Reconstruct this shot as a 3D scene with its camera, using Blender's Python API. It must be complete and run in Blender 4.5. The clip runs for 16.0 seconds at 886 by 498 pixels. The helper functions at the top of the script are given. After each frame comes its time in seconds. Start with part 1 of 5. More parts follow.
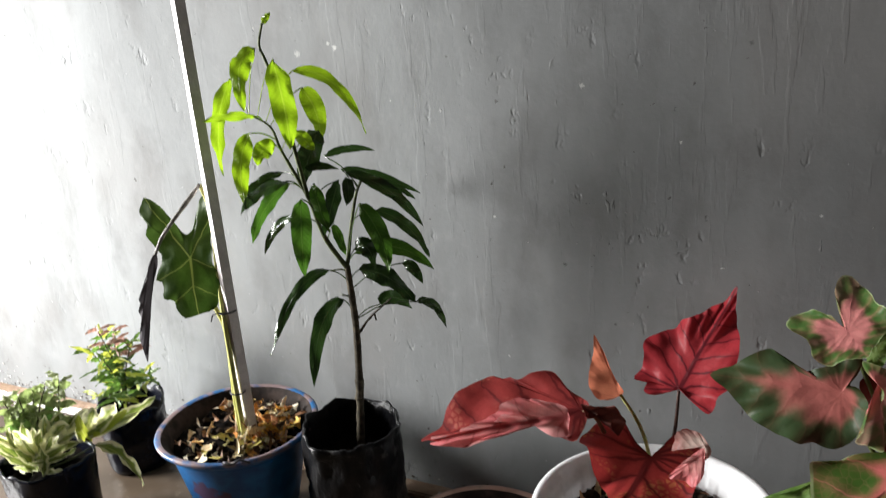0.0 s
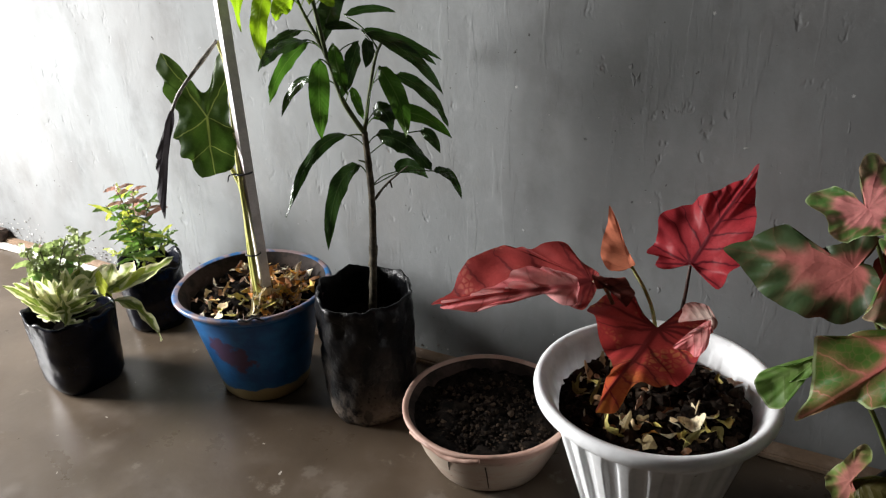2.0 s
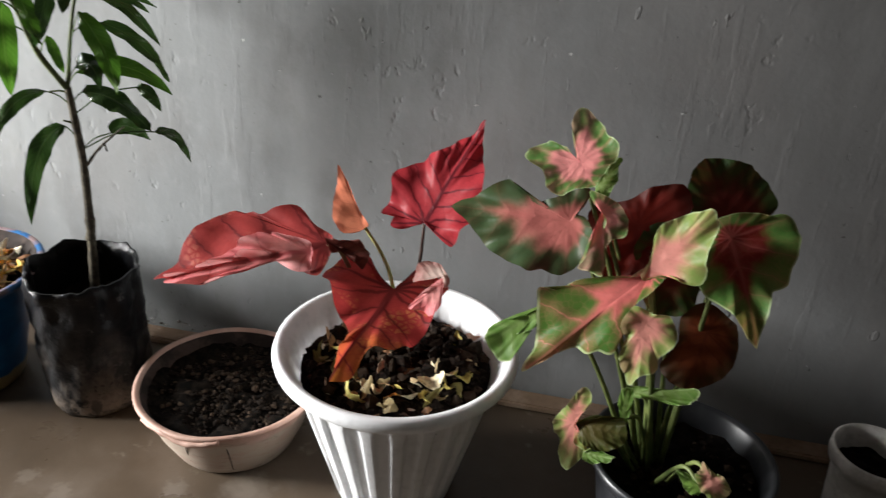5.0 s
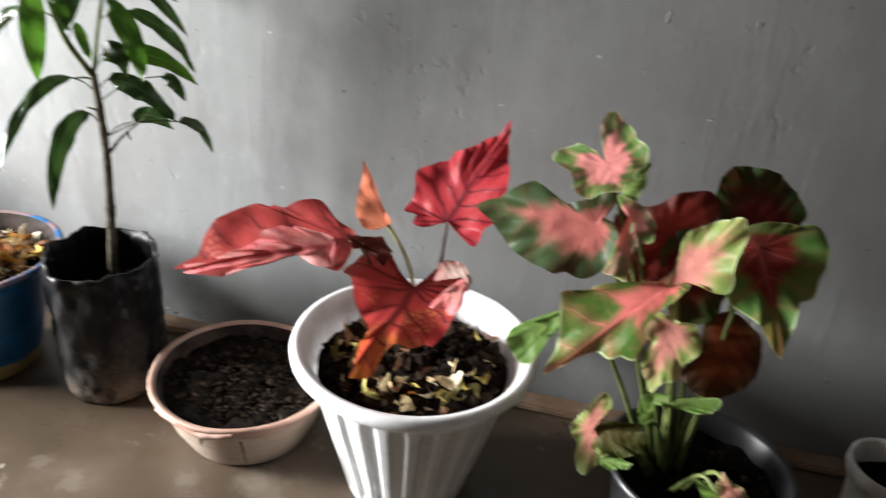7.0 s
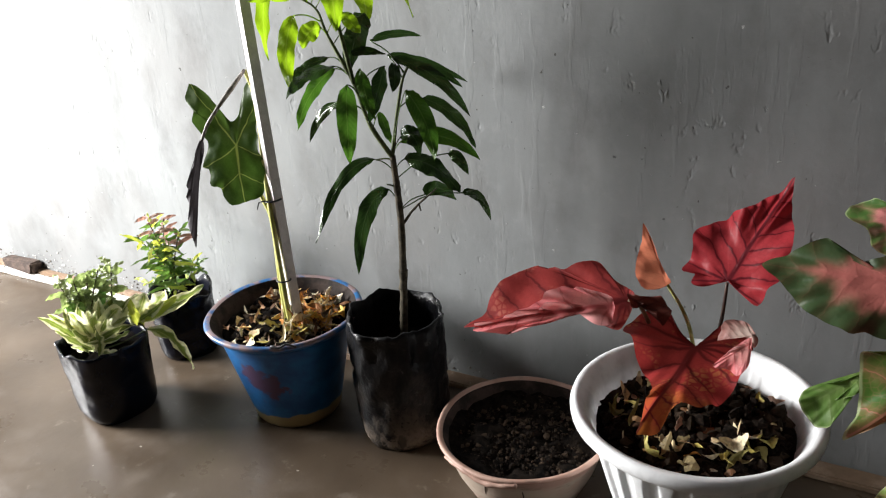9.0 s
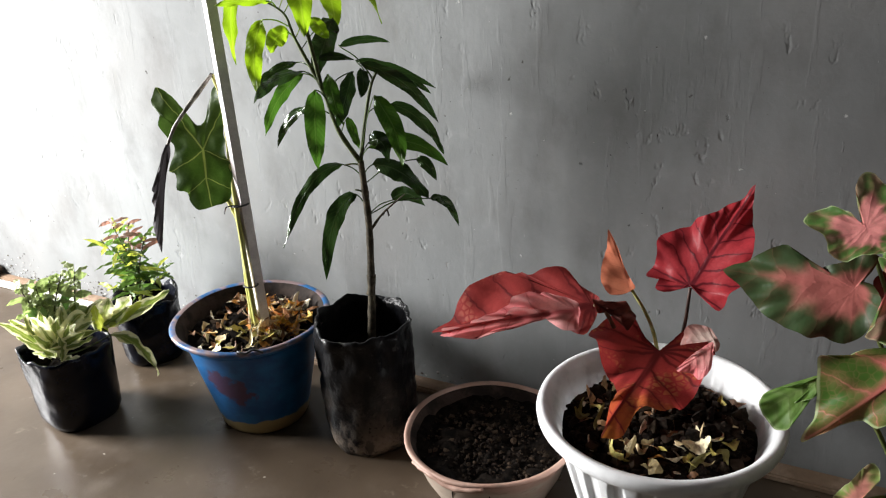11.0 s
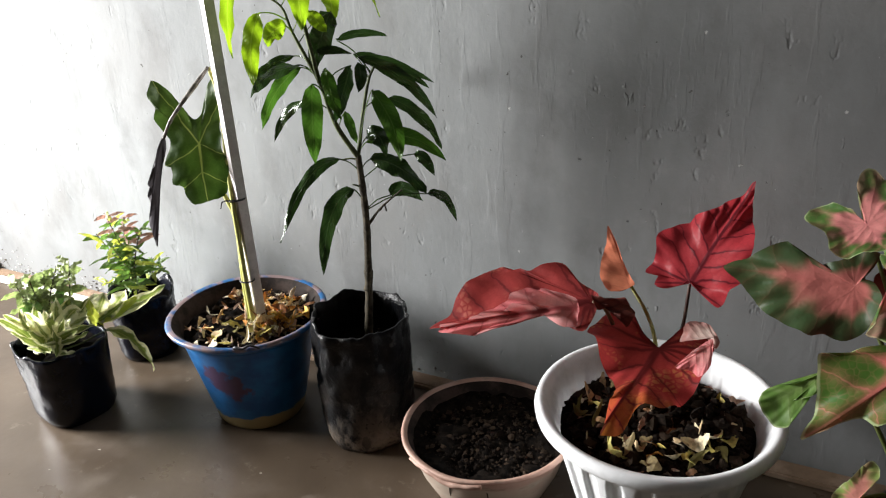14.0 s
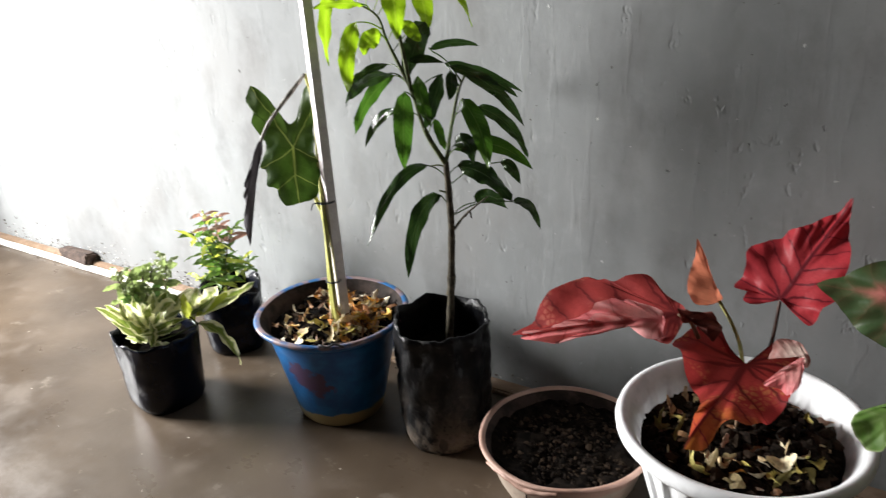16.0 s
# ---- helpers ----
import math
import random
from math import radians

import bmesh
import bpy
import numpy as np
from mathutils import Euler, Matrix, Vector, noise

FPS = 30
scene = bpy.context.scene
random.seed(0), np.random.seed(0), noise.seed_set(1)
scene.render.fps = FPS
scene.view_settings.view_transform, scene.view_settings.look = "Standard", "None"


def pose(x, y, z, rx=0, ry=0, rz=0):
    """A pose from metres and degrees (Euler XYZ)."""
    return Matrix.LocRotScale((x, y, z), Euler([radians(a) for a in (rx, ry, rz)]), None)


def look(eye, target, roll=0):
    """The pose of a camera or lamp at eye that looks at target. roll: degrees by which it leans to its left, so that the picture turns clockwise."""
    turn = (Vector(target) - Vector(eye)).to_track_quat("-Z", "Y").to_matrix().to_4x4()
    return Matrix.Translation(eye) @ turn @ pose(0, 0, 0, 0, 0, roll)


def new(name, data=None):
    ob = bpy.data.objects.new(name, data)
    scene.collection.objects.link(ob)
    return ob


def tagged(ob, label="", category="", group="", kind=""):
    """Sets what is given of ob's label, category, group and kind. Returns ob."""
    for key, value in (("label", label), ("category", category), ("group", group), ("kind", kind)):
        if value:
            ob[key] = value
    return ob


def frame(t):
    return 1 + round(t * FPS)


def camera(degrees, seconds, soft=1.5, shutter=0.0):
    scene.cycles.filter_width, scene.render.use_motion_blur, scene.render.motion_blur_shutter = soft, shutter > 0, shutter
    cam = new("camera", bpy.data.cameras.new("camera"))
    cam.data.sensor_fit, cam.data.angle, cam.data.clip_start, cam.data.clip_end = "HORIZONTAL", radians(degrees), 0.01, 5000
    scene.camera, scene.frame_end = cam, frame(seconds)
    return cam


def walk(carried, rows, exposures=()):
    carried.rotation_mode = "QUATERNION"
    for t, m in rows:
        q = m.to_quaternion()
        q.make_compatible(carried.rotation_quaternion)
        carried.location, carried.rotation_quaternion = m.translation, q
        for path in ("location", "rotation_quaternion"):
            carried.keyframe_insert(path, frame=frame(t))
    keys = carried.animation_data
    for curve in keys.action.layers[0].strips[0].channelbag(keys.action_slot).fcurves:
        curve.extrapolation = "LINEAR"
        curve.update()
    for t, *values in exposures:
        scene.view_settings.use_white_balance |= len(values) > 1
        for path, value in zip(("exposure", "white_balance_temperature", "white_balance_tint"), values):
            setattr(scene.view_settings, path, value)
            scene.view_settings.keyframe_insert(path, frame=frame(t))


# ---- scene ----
cam = camera(58.3, 16.0, 1.2, 0.5)
PATH = [
    (0, (0.288, -1.081, 0.867), (-0.582, 0.607, 0.242), -4.3),
    (0.5, (0.294, -1.079, 0.84), (-0.578, 0.583, 0.15), -2.5),
    (1, (0.291, -1.092, 0.845), (-0.604, 0.505, 0.038), -2.4),
    (1.5, (0.292, -1.091, 0.835), (-0.606, 0.487, -0.005), -2.5),
    (2, (0.292, -1.088, 0.834), (-0.583, 0.484, -0.04), -2.4),
    (2.5, (0.286, -1.086, 0.835), (-0.569, 0.487, -0.055), -2.0),
    (3, (0.292, -1.083, 0.826), (-0.544, 0.502, -0.061), -1.8),
    (3.5, (0.297, -1.072, 0.817), (-0.447, 0.543, -0.099), -0.6),
    (4, (0.309, -1.051, 0.811), (-0.288, 0.613, -0.124), 0.5),
    (4.5, (0.324, -1.043, 0.813), (-0.149, 0.662, -0.119), 2.1),
    (4.7, (0.324, -1.033, 0.812), (-0.097, 0.683, -0.126), 2.5),
    (5.75, (0.328, -1.028, 0.811), (0.123, 0.709, -0.159), 4.9),
    (6.8, (0.319, -1.032, 0.81), (0.049, 0.698, -0.156), 5.4),
    (7, (0.307, -1.029, 0.809), (-0.046, 0.692, -0.146), 4.9),
    (7.5, (0.293, -1.051, 0.822), (-0.302, 0.624, -0.094), 0.2),
    (8, (0.277, -1.072, 0.829), (-0.498, 0.543, -0.061), -3.3),
    (8.5, (0.277, -1.084, 0.831), (-0.648, 0.475, -0.014), -4.8),
    (9, (0.28, -1.088, 0.834), (-0.655, 0.477, 0.011), -4.5),
    (9.5, (0.285, -1.097, 0.843), (-0.613, 0.489, 0.019), -4.1),
    (10, (0.283, -1.091, 0.838), (-0.593, 0.506, 0.013), -3.7),
    (10.2, (0.286, -1.086, 0.831), (-0.596, 0.515, 0.02), -3.7),
    (12.3, (0.28, -1.099, 0.846), (-0.562, 0.515, 0.02), -2.7),
    (12.5, (0.28, -1.099, 0.842), (-0.591, 0.499, 0.013), -2.8),
    (13, (0.282, -1.099, 0.84), (-0.603, 0.492, 0.012), -3.2),
    (13.5, (0.283, -1.094, 0.839), (-0.583, 0.509, 0.013), -3.1),
    (14, (0.278, -1.086, 0.835), (-0.579, 0.519, 0.006), -3.1),
    (14.5, (0.279, -1.089, 0.835), (-0.566, 0.517, -0.005), -2.3),
    (15, (0.277, -1.094, 0.838), (-0.599, 0.496, -0.001), -2.7),
    (15.5, (0.269, -1.101, 0.843), (-0.649, 0.464, 0.001), -2.9),
    (16, (0.27, -1.108, 0.842), (-0.747, 0.415, 0.038), -3.5),
]
walk(cam, [(t, look(eye, target, roll)) for t, eye, target, roll in PATH],
     [(0.0, -0.53), (0.5, -0.65), (1.0, -0.65), (1.5, -0.70), (2.5, -0.67), (3.5, -0.43), (4.0, -0.19), (4.5, -0.13), (5.7, 0.17), (7.0, 0.43), (7.5, 0.21), (8.0, -0.09), (8.5, -0.39), (9.0, -0.49), (10.0, -0.48), (12.5, -0.43), (14.5, -0.45), (15.3, -0.45), (16.0, -0.45)])

# ---- light and exposure ----
world = bpy.data.worlds.new("world")
scene.world = world
world.use_nodes = True
wn = world.node_tree
sky = wn.nodes.new("ShaderNodeTexSky")
sky.sky_type, sky.sun_disc = "NISHITA", False
sky.sun_elevation, sky.sun_rotation = radians(38), radians(-100)
wn.links.new(sky.outputs[0], wn.nodes["Background"].inputs[0])
wn.nodes["Background"].inputs[1].default_value = 0.12


def area_lamp(name, eye, target, size_x, size_y, watts, colour=(1, 1, 1)):
    data = bpy.data.lights.new(name, "AREA")
    data.shape, data.size, data.size_y, data.energy, data.color = "RECTANGLE", size_x, size_y, watts, colour
    ob = new(name, data)
    ob.matrix_world = look(eye, target)
    return ob


# daylight comes through the one window in the west wall
WEST, WIN_Y0, WIN_Y1, WIN_Z0, WIN_Z1 = -2.20, -1.06, -0.46, 0.30, 1.15
area_lamp("daylight_at_window", (WEST - 0.02, (WIN_Y0 + WIN_Y1) / 2, (WIN_Z0 + WIN_Z1) / 2), (0, (WIN_Y0 + WIN_Y1) / 2, 0.5), WIN_Y1 - WIN_Y0, WIN_Z1 - WIN_Z0, 226, (0.99, 0.985, 0.975))

# ---- materials ----


class Mat:
    """A small wrapper for building node materials."""

    def __init__(self, name):
        self.m = bpy.data.materials.new(name)
        self.m.use_nodes = True
        self.t = self.m.node_tree
        self.p = self.t.nodes["Principled BSDF"]
        self.out = self.t.nodes["Material Output"]

    def n(self, kind, **values):
        node = self.t.nodes.new("ShaderNode" + kind)
        for key, value in values.items():
            self.put(node.inputs[key.replace("_", " ")], value)
        return node

    def put(self, socket, value):
        if isinstance(value, bpy.types.NodeSocket):
            self.t.links.new(value, socket)
        else:
            socket.default_value = value

    def math(self, op, a, b=0.0, c=None):
        node = self.t.nodes.new("ShaderNodeMath")
        node.operation = op
        self.put(node.inputs[0], a)
        self.put(node.inputs[1], b)
        if c is not None:
            self.put(node.inputs[2], c)
        return node.outputs[0]

    def pos(self, scale=(1, 1, 1), offset=(0, 0, 0)):
        node = self.t.nodes.new("ShaderNodeMapping")
        self.t.links.new(self.n("NewGeometry").outputs["Position"], node.inputs[0])
        node.inputs["Scale"].default_value, node.inputs["Location"].default_value = scale, offset
        return node.outputs[0]

    def uv(self, name="UVMap"):
        node = self.t.nodes.new("ShaderNodeUVMap")
        node.uv_map = name
        split = self.t.nodes.new("ShaderNodeSeparateXYZ")
        self.t.links.new(node.outputs[0], split.inputs[0])
        return split.outputs[0], split.outputs[1]

    def noise(self, vector, scale, detail=4.0, rough=0.55):
        node = self.n("TexNoise", Scale=scale, Detail=detail, Roughness=rough)
        self.t.links.new(vector, node.inputs["Vector"])
        return node.outputs["Fac"]

    def ramp(self, value, low, high, a=0.0, b=1.0):
        node = self.t.nodes.new("ShaderNodeMapRange")
        node.interpolation_type = "SMOOTHSTEP"
        for k, v in enumerate((value, low, high, a, b)):
            self.put(node.inputs[k], v)
        return node.outputs[0]

    def mix(self, fac, a, b, blend="MIX"):
        node = self.t.nodes.new("ShaderNodeMix")
        node.data_type, node.blend_type = "RGBA", blend
        self.put(node.inputs[0], fac)
        for k, v in ((6, a), (7, b)):
            self.put(node.inputs[k], (*v, 1) if isinstance(v, tuple) else v)
        return node.outputs[2]

    def spot(self, place, radius, soft, ragged_by=1.2):
        """1 inside a ragged blot round a place, 0 outside."""
        vec = self.t.nodes.new("ShaderNodeVectorMath")
        vec.operation = "DISTANCE"
        self.t.links.new(self.pos(), vec.inputs[0])
        vec.inputs[1].default_value = place
        ragged = self.math("ADD", vec.outputs["Value"], self.math("MULTIPLY", self.math("SUBTRACT", self.noise(self.pos(), 1.2 / radius), 0.5), radius * ragged_by))
        return self.ramp(ragged, radius - soft, radius + soft, 1.0, 0.0)

    def bump(self, height, distance, strength=1.0, normal=None):
        node = self.n("Bump", Height=height, Distance=distance, Strength=strength)
        if normal is not None:
            self.t.links.new(normal, node.inputs["Normal"])
        return node.outputs[0]

    def done(self, colour, rough=0.5, normal=None, metal=0.0, leaf=0.0, glow=None, spec=0.5):
        self.put(self.p.inputs["Base Color"], (*colour, 1) if isinstance(colour, tuple) else colour)
        self.put(self.p.inputs["Roughness"], rough)
        self.put(self.p.inputs["Metallic"], metal)
        self.put(self.p.inputs["Specular IOR Level"], spec)
        if normal is not None:
            self.t.links.new(normal, self.p.inputs["Normal"])
        if leaf:
            through_leaf = self.n("BsdfTranslucent")
            self.put(through_leaf.inputs[0], glow if glow is not None else colour)
            both = self.n("MixShader")
            self.put(both.inputs[0], leaf)
            self.t.links.new(self.p.outputs[0], both.inputs[1])
            self.t.links.new(through_leaf.outputs[0], both.inputs[2])
            self.t.links.new(both.outputs[0], self.out.inputs[0])
        return self.m


def wall_material():
    m = Mat("grey cement render")
    big, mid, fine = m.noise(m.pos((1, 1, 0.55)), 2.6, 5), m.noise(m.pos((1, 1, 0.6)), 11, 5), m.noise(m.pos(), 130, 3)
    c = m.mix(m.ramp(big, 0.32, 0.68), (0.220, 0.228, 0.229), (0.292, 0.302, 0.304))
    c = m.mix(m.ramp(mid, 0.46, 0.70, 0, 0.42), c, (0.165, 0.163, 0.16))
    c = m.mix(m.ramp(m.noise(m.pos((1, 1, 1), (11, 0, 3)), 26, 6, 0.7), 0.5, 0.72, 0, 0.22), c, (0.36, 0.37, 0.37))
    smear = m.noise(m.pos((1.1, 1, 0.75)), 5.5, 7, 0.68)
    c = m.mix(m.ramp(smear, 0.50, 0.72, 0, 0.55), c, (0.15, 0.15, 0.15))
    # right end darkened: shade painted into the colour; a stain at left foot
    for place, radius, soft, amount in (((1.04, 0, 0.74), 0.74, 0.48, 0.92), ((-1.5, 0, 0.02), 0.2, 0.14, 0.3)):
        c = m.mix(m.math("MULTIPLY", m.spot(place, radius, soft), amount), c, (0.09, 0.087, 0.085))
    c = m.mix(m.ramp(m.noise(m.pos((1, 1, 0.7), (4, 0, 7)), 3.4, 4), 0.45, 0.7, 0, 0.3), c, (0.225, 0.21, 0.20))
    pale = m.ramp(m.noise(m.pos((1, 1, 1), (7, 3, 1)), 60, 2), 0.73, 0.76, 0, 0.7)
    c = m.mix(pale, c, (0.5, 0.5, 0.49))
    specks = m.ramp(m.noise(m.pos((1, 1, 1), (2, 9, 4)), 75, 2), 0.715, 0.745, 0, 0.8)
    c = m.mix(specks, c, (0.06, 0.055, 0.05))
    # paint drips and small marks
    for x, z, radius, colour in ((-0.434, 0.788, 0.006, 0.66), (-0.446, 0.795, 0.004, 0.62), (-0.508, 0.781, 0.008, 0.48), (-0.035, 0.724, 0.005, 0.60), (0.10, 0.647, 0.003, 0.7), (-0.176, 0.527, 0.003, 0.7),
                                 (-1.256, 0.442, 0.004, 0.6), (0.277, 0.555, 0.003, 0.6), (-0.342, 0.705, 0.002, 0.6), (-0.065, 0.459, 0.004, 0.04), (-0.164, 0.703, 0.004, 0.09), (0.183, 0.774, 0.004, 0.10), (-0.24, 0.769, 0.003, 0.12), (0.011, 0.37, 0.003, 0.04)):
        c = m.mix(m.math("MULTIPLY", m.spot((x, 0, z), radius * 0.6, radius * 0.3, 4.0), 0.7), c, (colour, colour, colour * 0.97))
    # trowel ridges, mostly upright, and shallow pits
    ridges = m.ramp(m.noise(m.pos((3.2, 1, 0.5)), 9, 4, 0.6), 0.56, 0.62)
    runs = m.ramp(m.noise(m.pos((6, 1, 2.4), (3, 0, 2)), 6.5, 3), 0.67, 0.71)
    n1 = m.bump(m.math("ADD", m.math("MULTIPLY", big, 3.0), m.math("MULTIPLY", mid, 0.5)), 0.004, 0.4)
    n2 = m.bump(ridges, 0.0004, 0.4, n1)
    n3 = m.bump(m.math("MULTIPLY", runs, m.ramp(m.noise(m.pos((1, 1, 1), (8, 0, 5)), 6, 3), 0.54, 0.64)), 0.0014, 0.65, n2)
    chips = m.math("MULTIPLY", m.ramp(m.noise(m.pos((1, 1, 0.7), (1, 0, 3)), 48, 5, 0.7), 0.66, 0.70), m.ramp(m.noise(m.pos((1, 1, 1), (5, 0, 1)), 7, 2), 0.5, 0.6))
    n3 = m.bump(m.math("MULTIPLY", chips, -1.0), 0.0022, 0.5, n3)
    dents = m.math("MULTIPLY", m.ramp(m.noise(m.pos((1.3, 1, 0.8), (6, 0, 9)), 26, 3, 0.6), 0.58, 0.78), m.ramp(m.noise(m.pos((1, 1, 1), (2, 0, 6)), 4.5, 2), 0.46, 0.62))
    n3 = m.bump(m.math("MULTIPLY", dents, -1.0), 0.0024, 0.7, n3)
    n4 = m.bump(m.math("ADD", fine, m.math("MULTIPLY", pale, 2.0)), 0.0006, 0.5, n3)
    return m.done(c, 0.75, n4, spec=0.1)


def floor_material():
    m = Mat("smoothed cement floor")
    big, mid, fine = m.noise(m.pos(), 2.2, 5), m.noise(m.pos((1, 1, 1), (4, 1, 0)), 9, 6, 0.62), m.noise(m.pos(), 90, 4)
    c = m.mix(m.ramp(big, 0.35, 0.65), (0.056, 0.040, 0.027), (0.104, 0.077, 0.054))
    c = m.mix(m.ramp(mid, 0.5, 0.75, 0, 0.5), c, (0.135, 0.107, 0.084))
    c = m.mix(m.ramp(fine, 0.62, 0.75, 0, 0.35), c, (0.05, 0.04, 0.032))
    for place, radius in (((-0.06, -0.31, 0), 0.035), ((-0.3, -0.38, 0), 0.022), ((-0.36, -0.36, 0), 0.016), ((-0.62, -0.47, 0), 0.008), ((-0.16, -0.33, 0), 0.018), ((-0.075, -0.300, 0), 0.03)):
        c = m.mix(m.math("MULTIPLY", m.spot(place, radius * 0.8, radius * 0.35, 3.0), 0.2), c, (0.26, 0.225, 0.19))
    c = m.mix(m.ramp(m.noise(m.pos((1, 1, 1), (9, 4, 0)), 48, 2), 0.745, 0.765, 0, 0.8), c, (0.42, 0.38, 0.33))
    c = m.mix(m.ramp(m.noise(m.pos((1, 1, 1), (1, 7, 0)), 16, 6, 0.7), 0.60, 0.74, 0, 0.45), c, (0.30, 0.26, 0.21))
    rough = m.ramp(mid, 0.3, 0.7, 0.26, 0.45)
    nrm = m.bump(m.math("ADD", big, m.math("MULTIPLY", mid, 0.35)), 0.006, 0.5)
    return m.done(c, rough, m.bump(fine, 0.0004, 0.4, nrm), spec=0.38)


def speckled(name, a, b, scale, rough=0.7, depth=0.0008, spec=0.4, low=0.4, high=0.62, metal=0.0):
    m = Mat(name)
    f = m.noise(m.pos(), scale, 5, 0.6)
    fine = m.noise(m.pos(), scale * 7, 3)
    c = m.mix(m.ramp(f, low, high), a, b)
    c = m.mix(m.ramp(fine, 0.45, 0.7, 0, 0.25), c, tuple(v * 0.6 for v in a))
    return m.done(c, rough, m.bump(m.math("ADD", f, m.math("MULTIPLY", fine, 0.4)), depth, 0.6), metal, spec=spec)


def island(name, colours, rough=0.8, depth=0.0006, spec=0.3):
    """Loose pieces, each with a colour of its own out of a range."""
    m = Mat(name)
    rnd = m.n("NewGeometry").outputs["Random Per Island"]
    node = m.t.nodes.new("ShaderNodeValToRGB")
    m.put(node.inputs[0], rnd)
    node.color_ramp.interpolation = "CONSTANT"
    while len(node.color_ramp.elements) < len(colours):
        node.color_ramp.elements.new(0.5)
    for k, col in enumerate(colours):
        node.color_ramp.elements[k].position = k / len(colours)
        node.color_ramp.elements[k].color = (*col, 1)
    f = m.noise(m.pos(), 220, 4)
    c = m.mix(m.ramp(f, 0.4, 0.7, 0, 0.45), node.outputs[0], (0.05, 0.035, 0.025))
    return m.done(c, rough, m.bump(f, depth, 0.6), spec=spec)


def blade_material(name, top, under, rib, leaf=0.4, rough=0.32, vein=0.35, stripe=None, lo=0.18, hi=0.42):
    m = Mat(name)
    u, v = m.uv()
    a = m.math("ABSOLUTE", v)
    wave = m.math("SINE", m.math("MULTIPLY", m.math("SUBTRACT", m.math("MULTIPLY", u, 15.0), m.math("MULTIPLY", a, 2.2)), 6.283))
    side = m.ramp(wave, 0.75, 1.0, 0, vein)
    blot = m.noise(m.pos(), 35, 4)
    rnd = m.n("ObjectInfo").outputs["Random"]
    c = m.mix(m.ramp(blot, 0.35, 0.7), top, under)
    c = m.mix(m.math("MULTIPLY", rnd, 0.5), c, under)
    if stripe:
        edge = m.math("ADD", a, m.math("MULTIPLY", m.math("SUBTRACT", m.noise(m.pos(), 55, 4), 0.5), 1.5))
        c = m.mix(m.ramp(edge, lo, hi), c, stripe)
    c = m.mix(side, c, rib)
    c = m.mix(m.ramp(a, 0.04, 0.10, 0.8, 0.0), c, rib)
    nrm = m.bump(m.math("ADD", m.math("MULTIPLY", wave, 0.15), m.ramp(a, 0.0, 0.12)), 0.0008, 0.8)
    return m.done(c, rough, nrm, leaf=leaf, glow=m.mix(0.12 if stripe else 0.55, c, tuple(min(1, q * 3.2) for q in top)), spec=0.75)


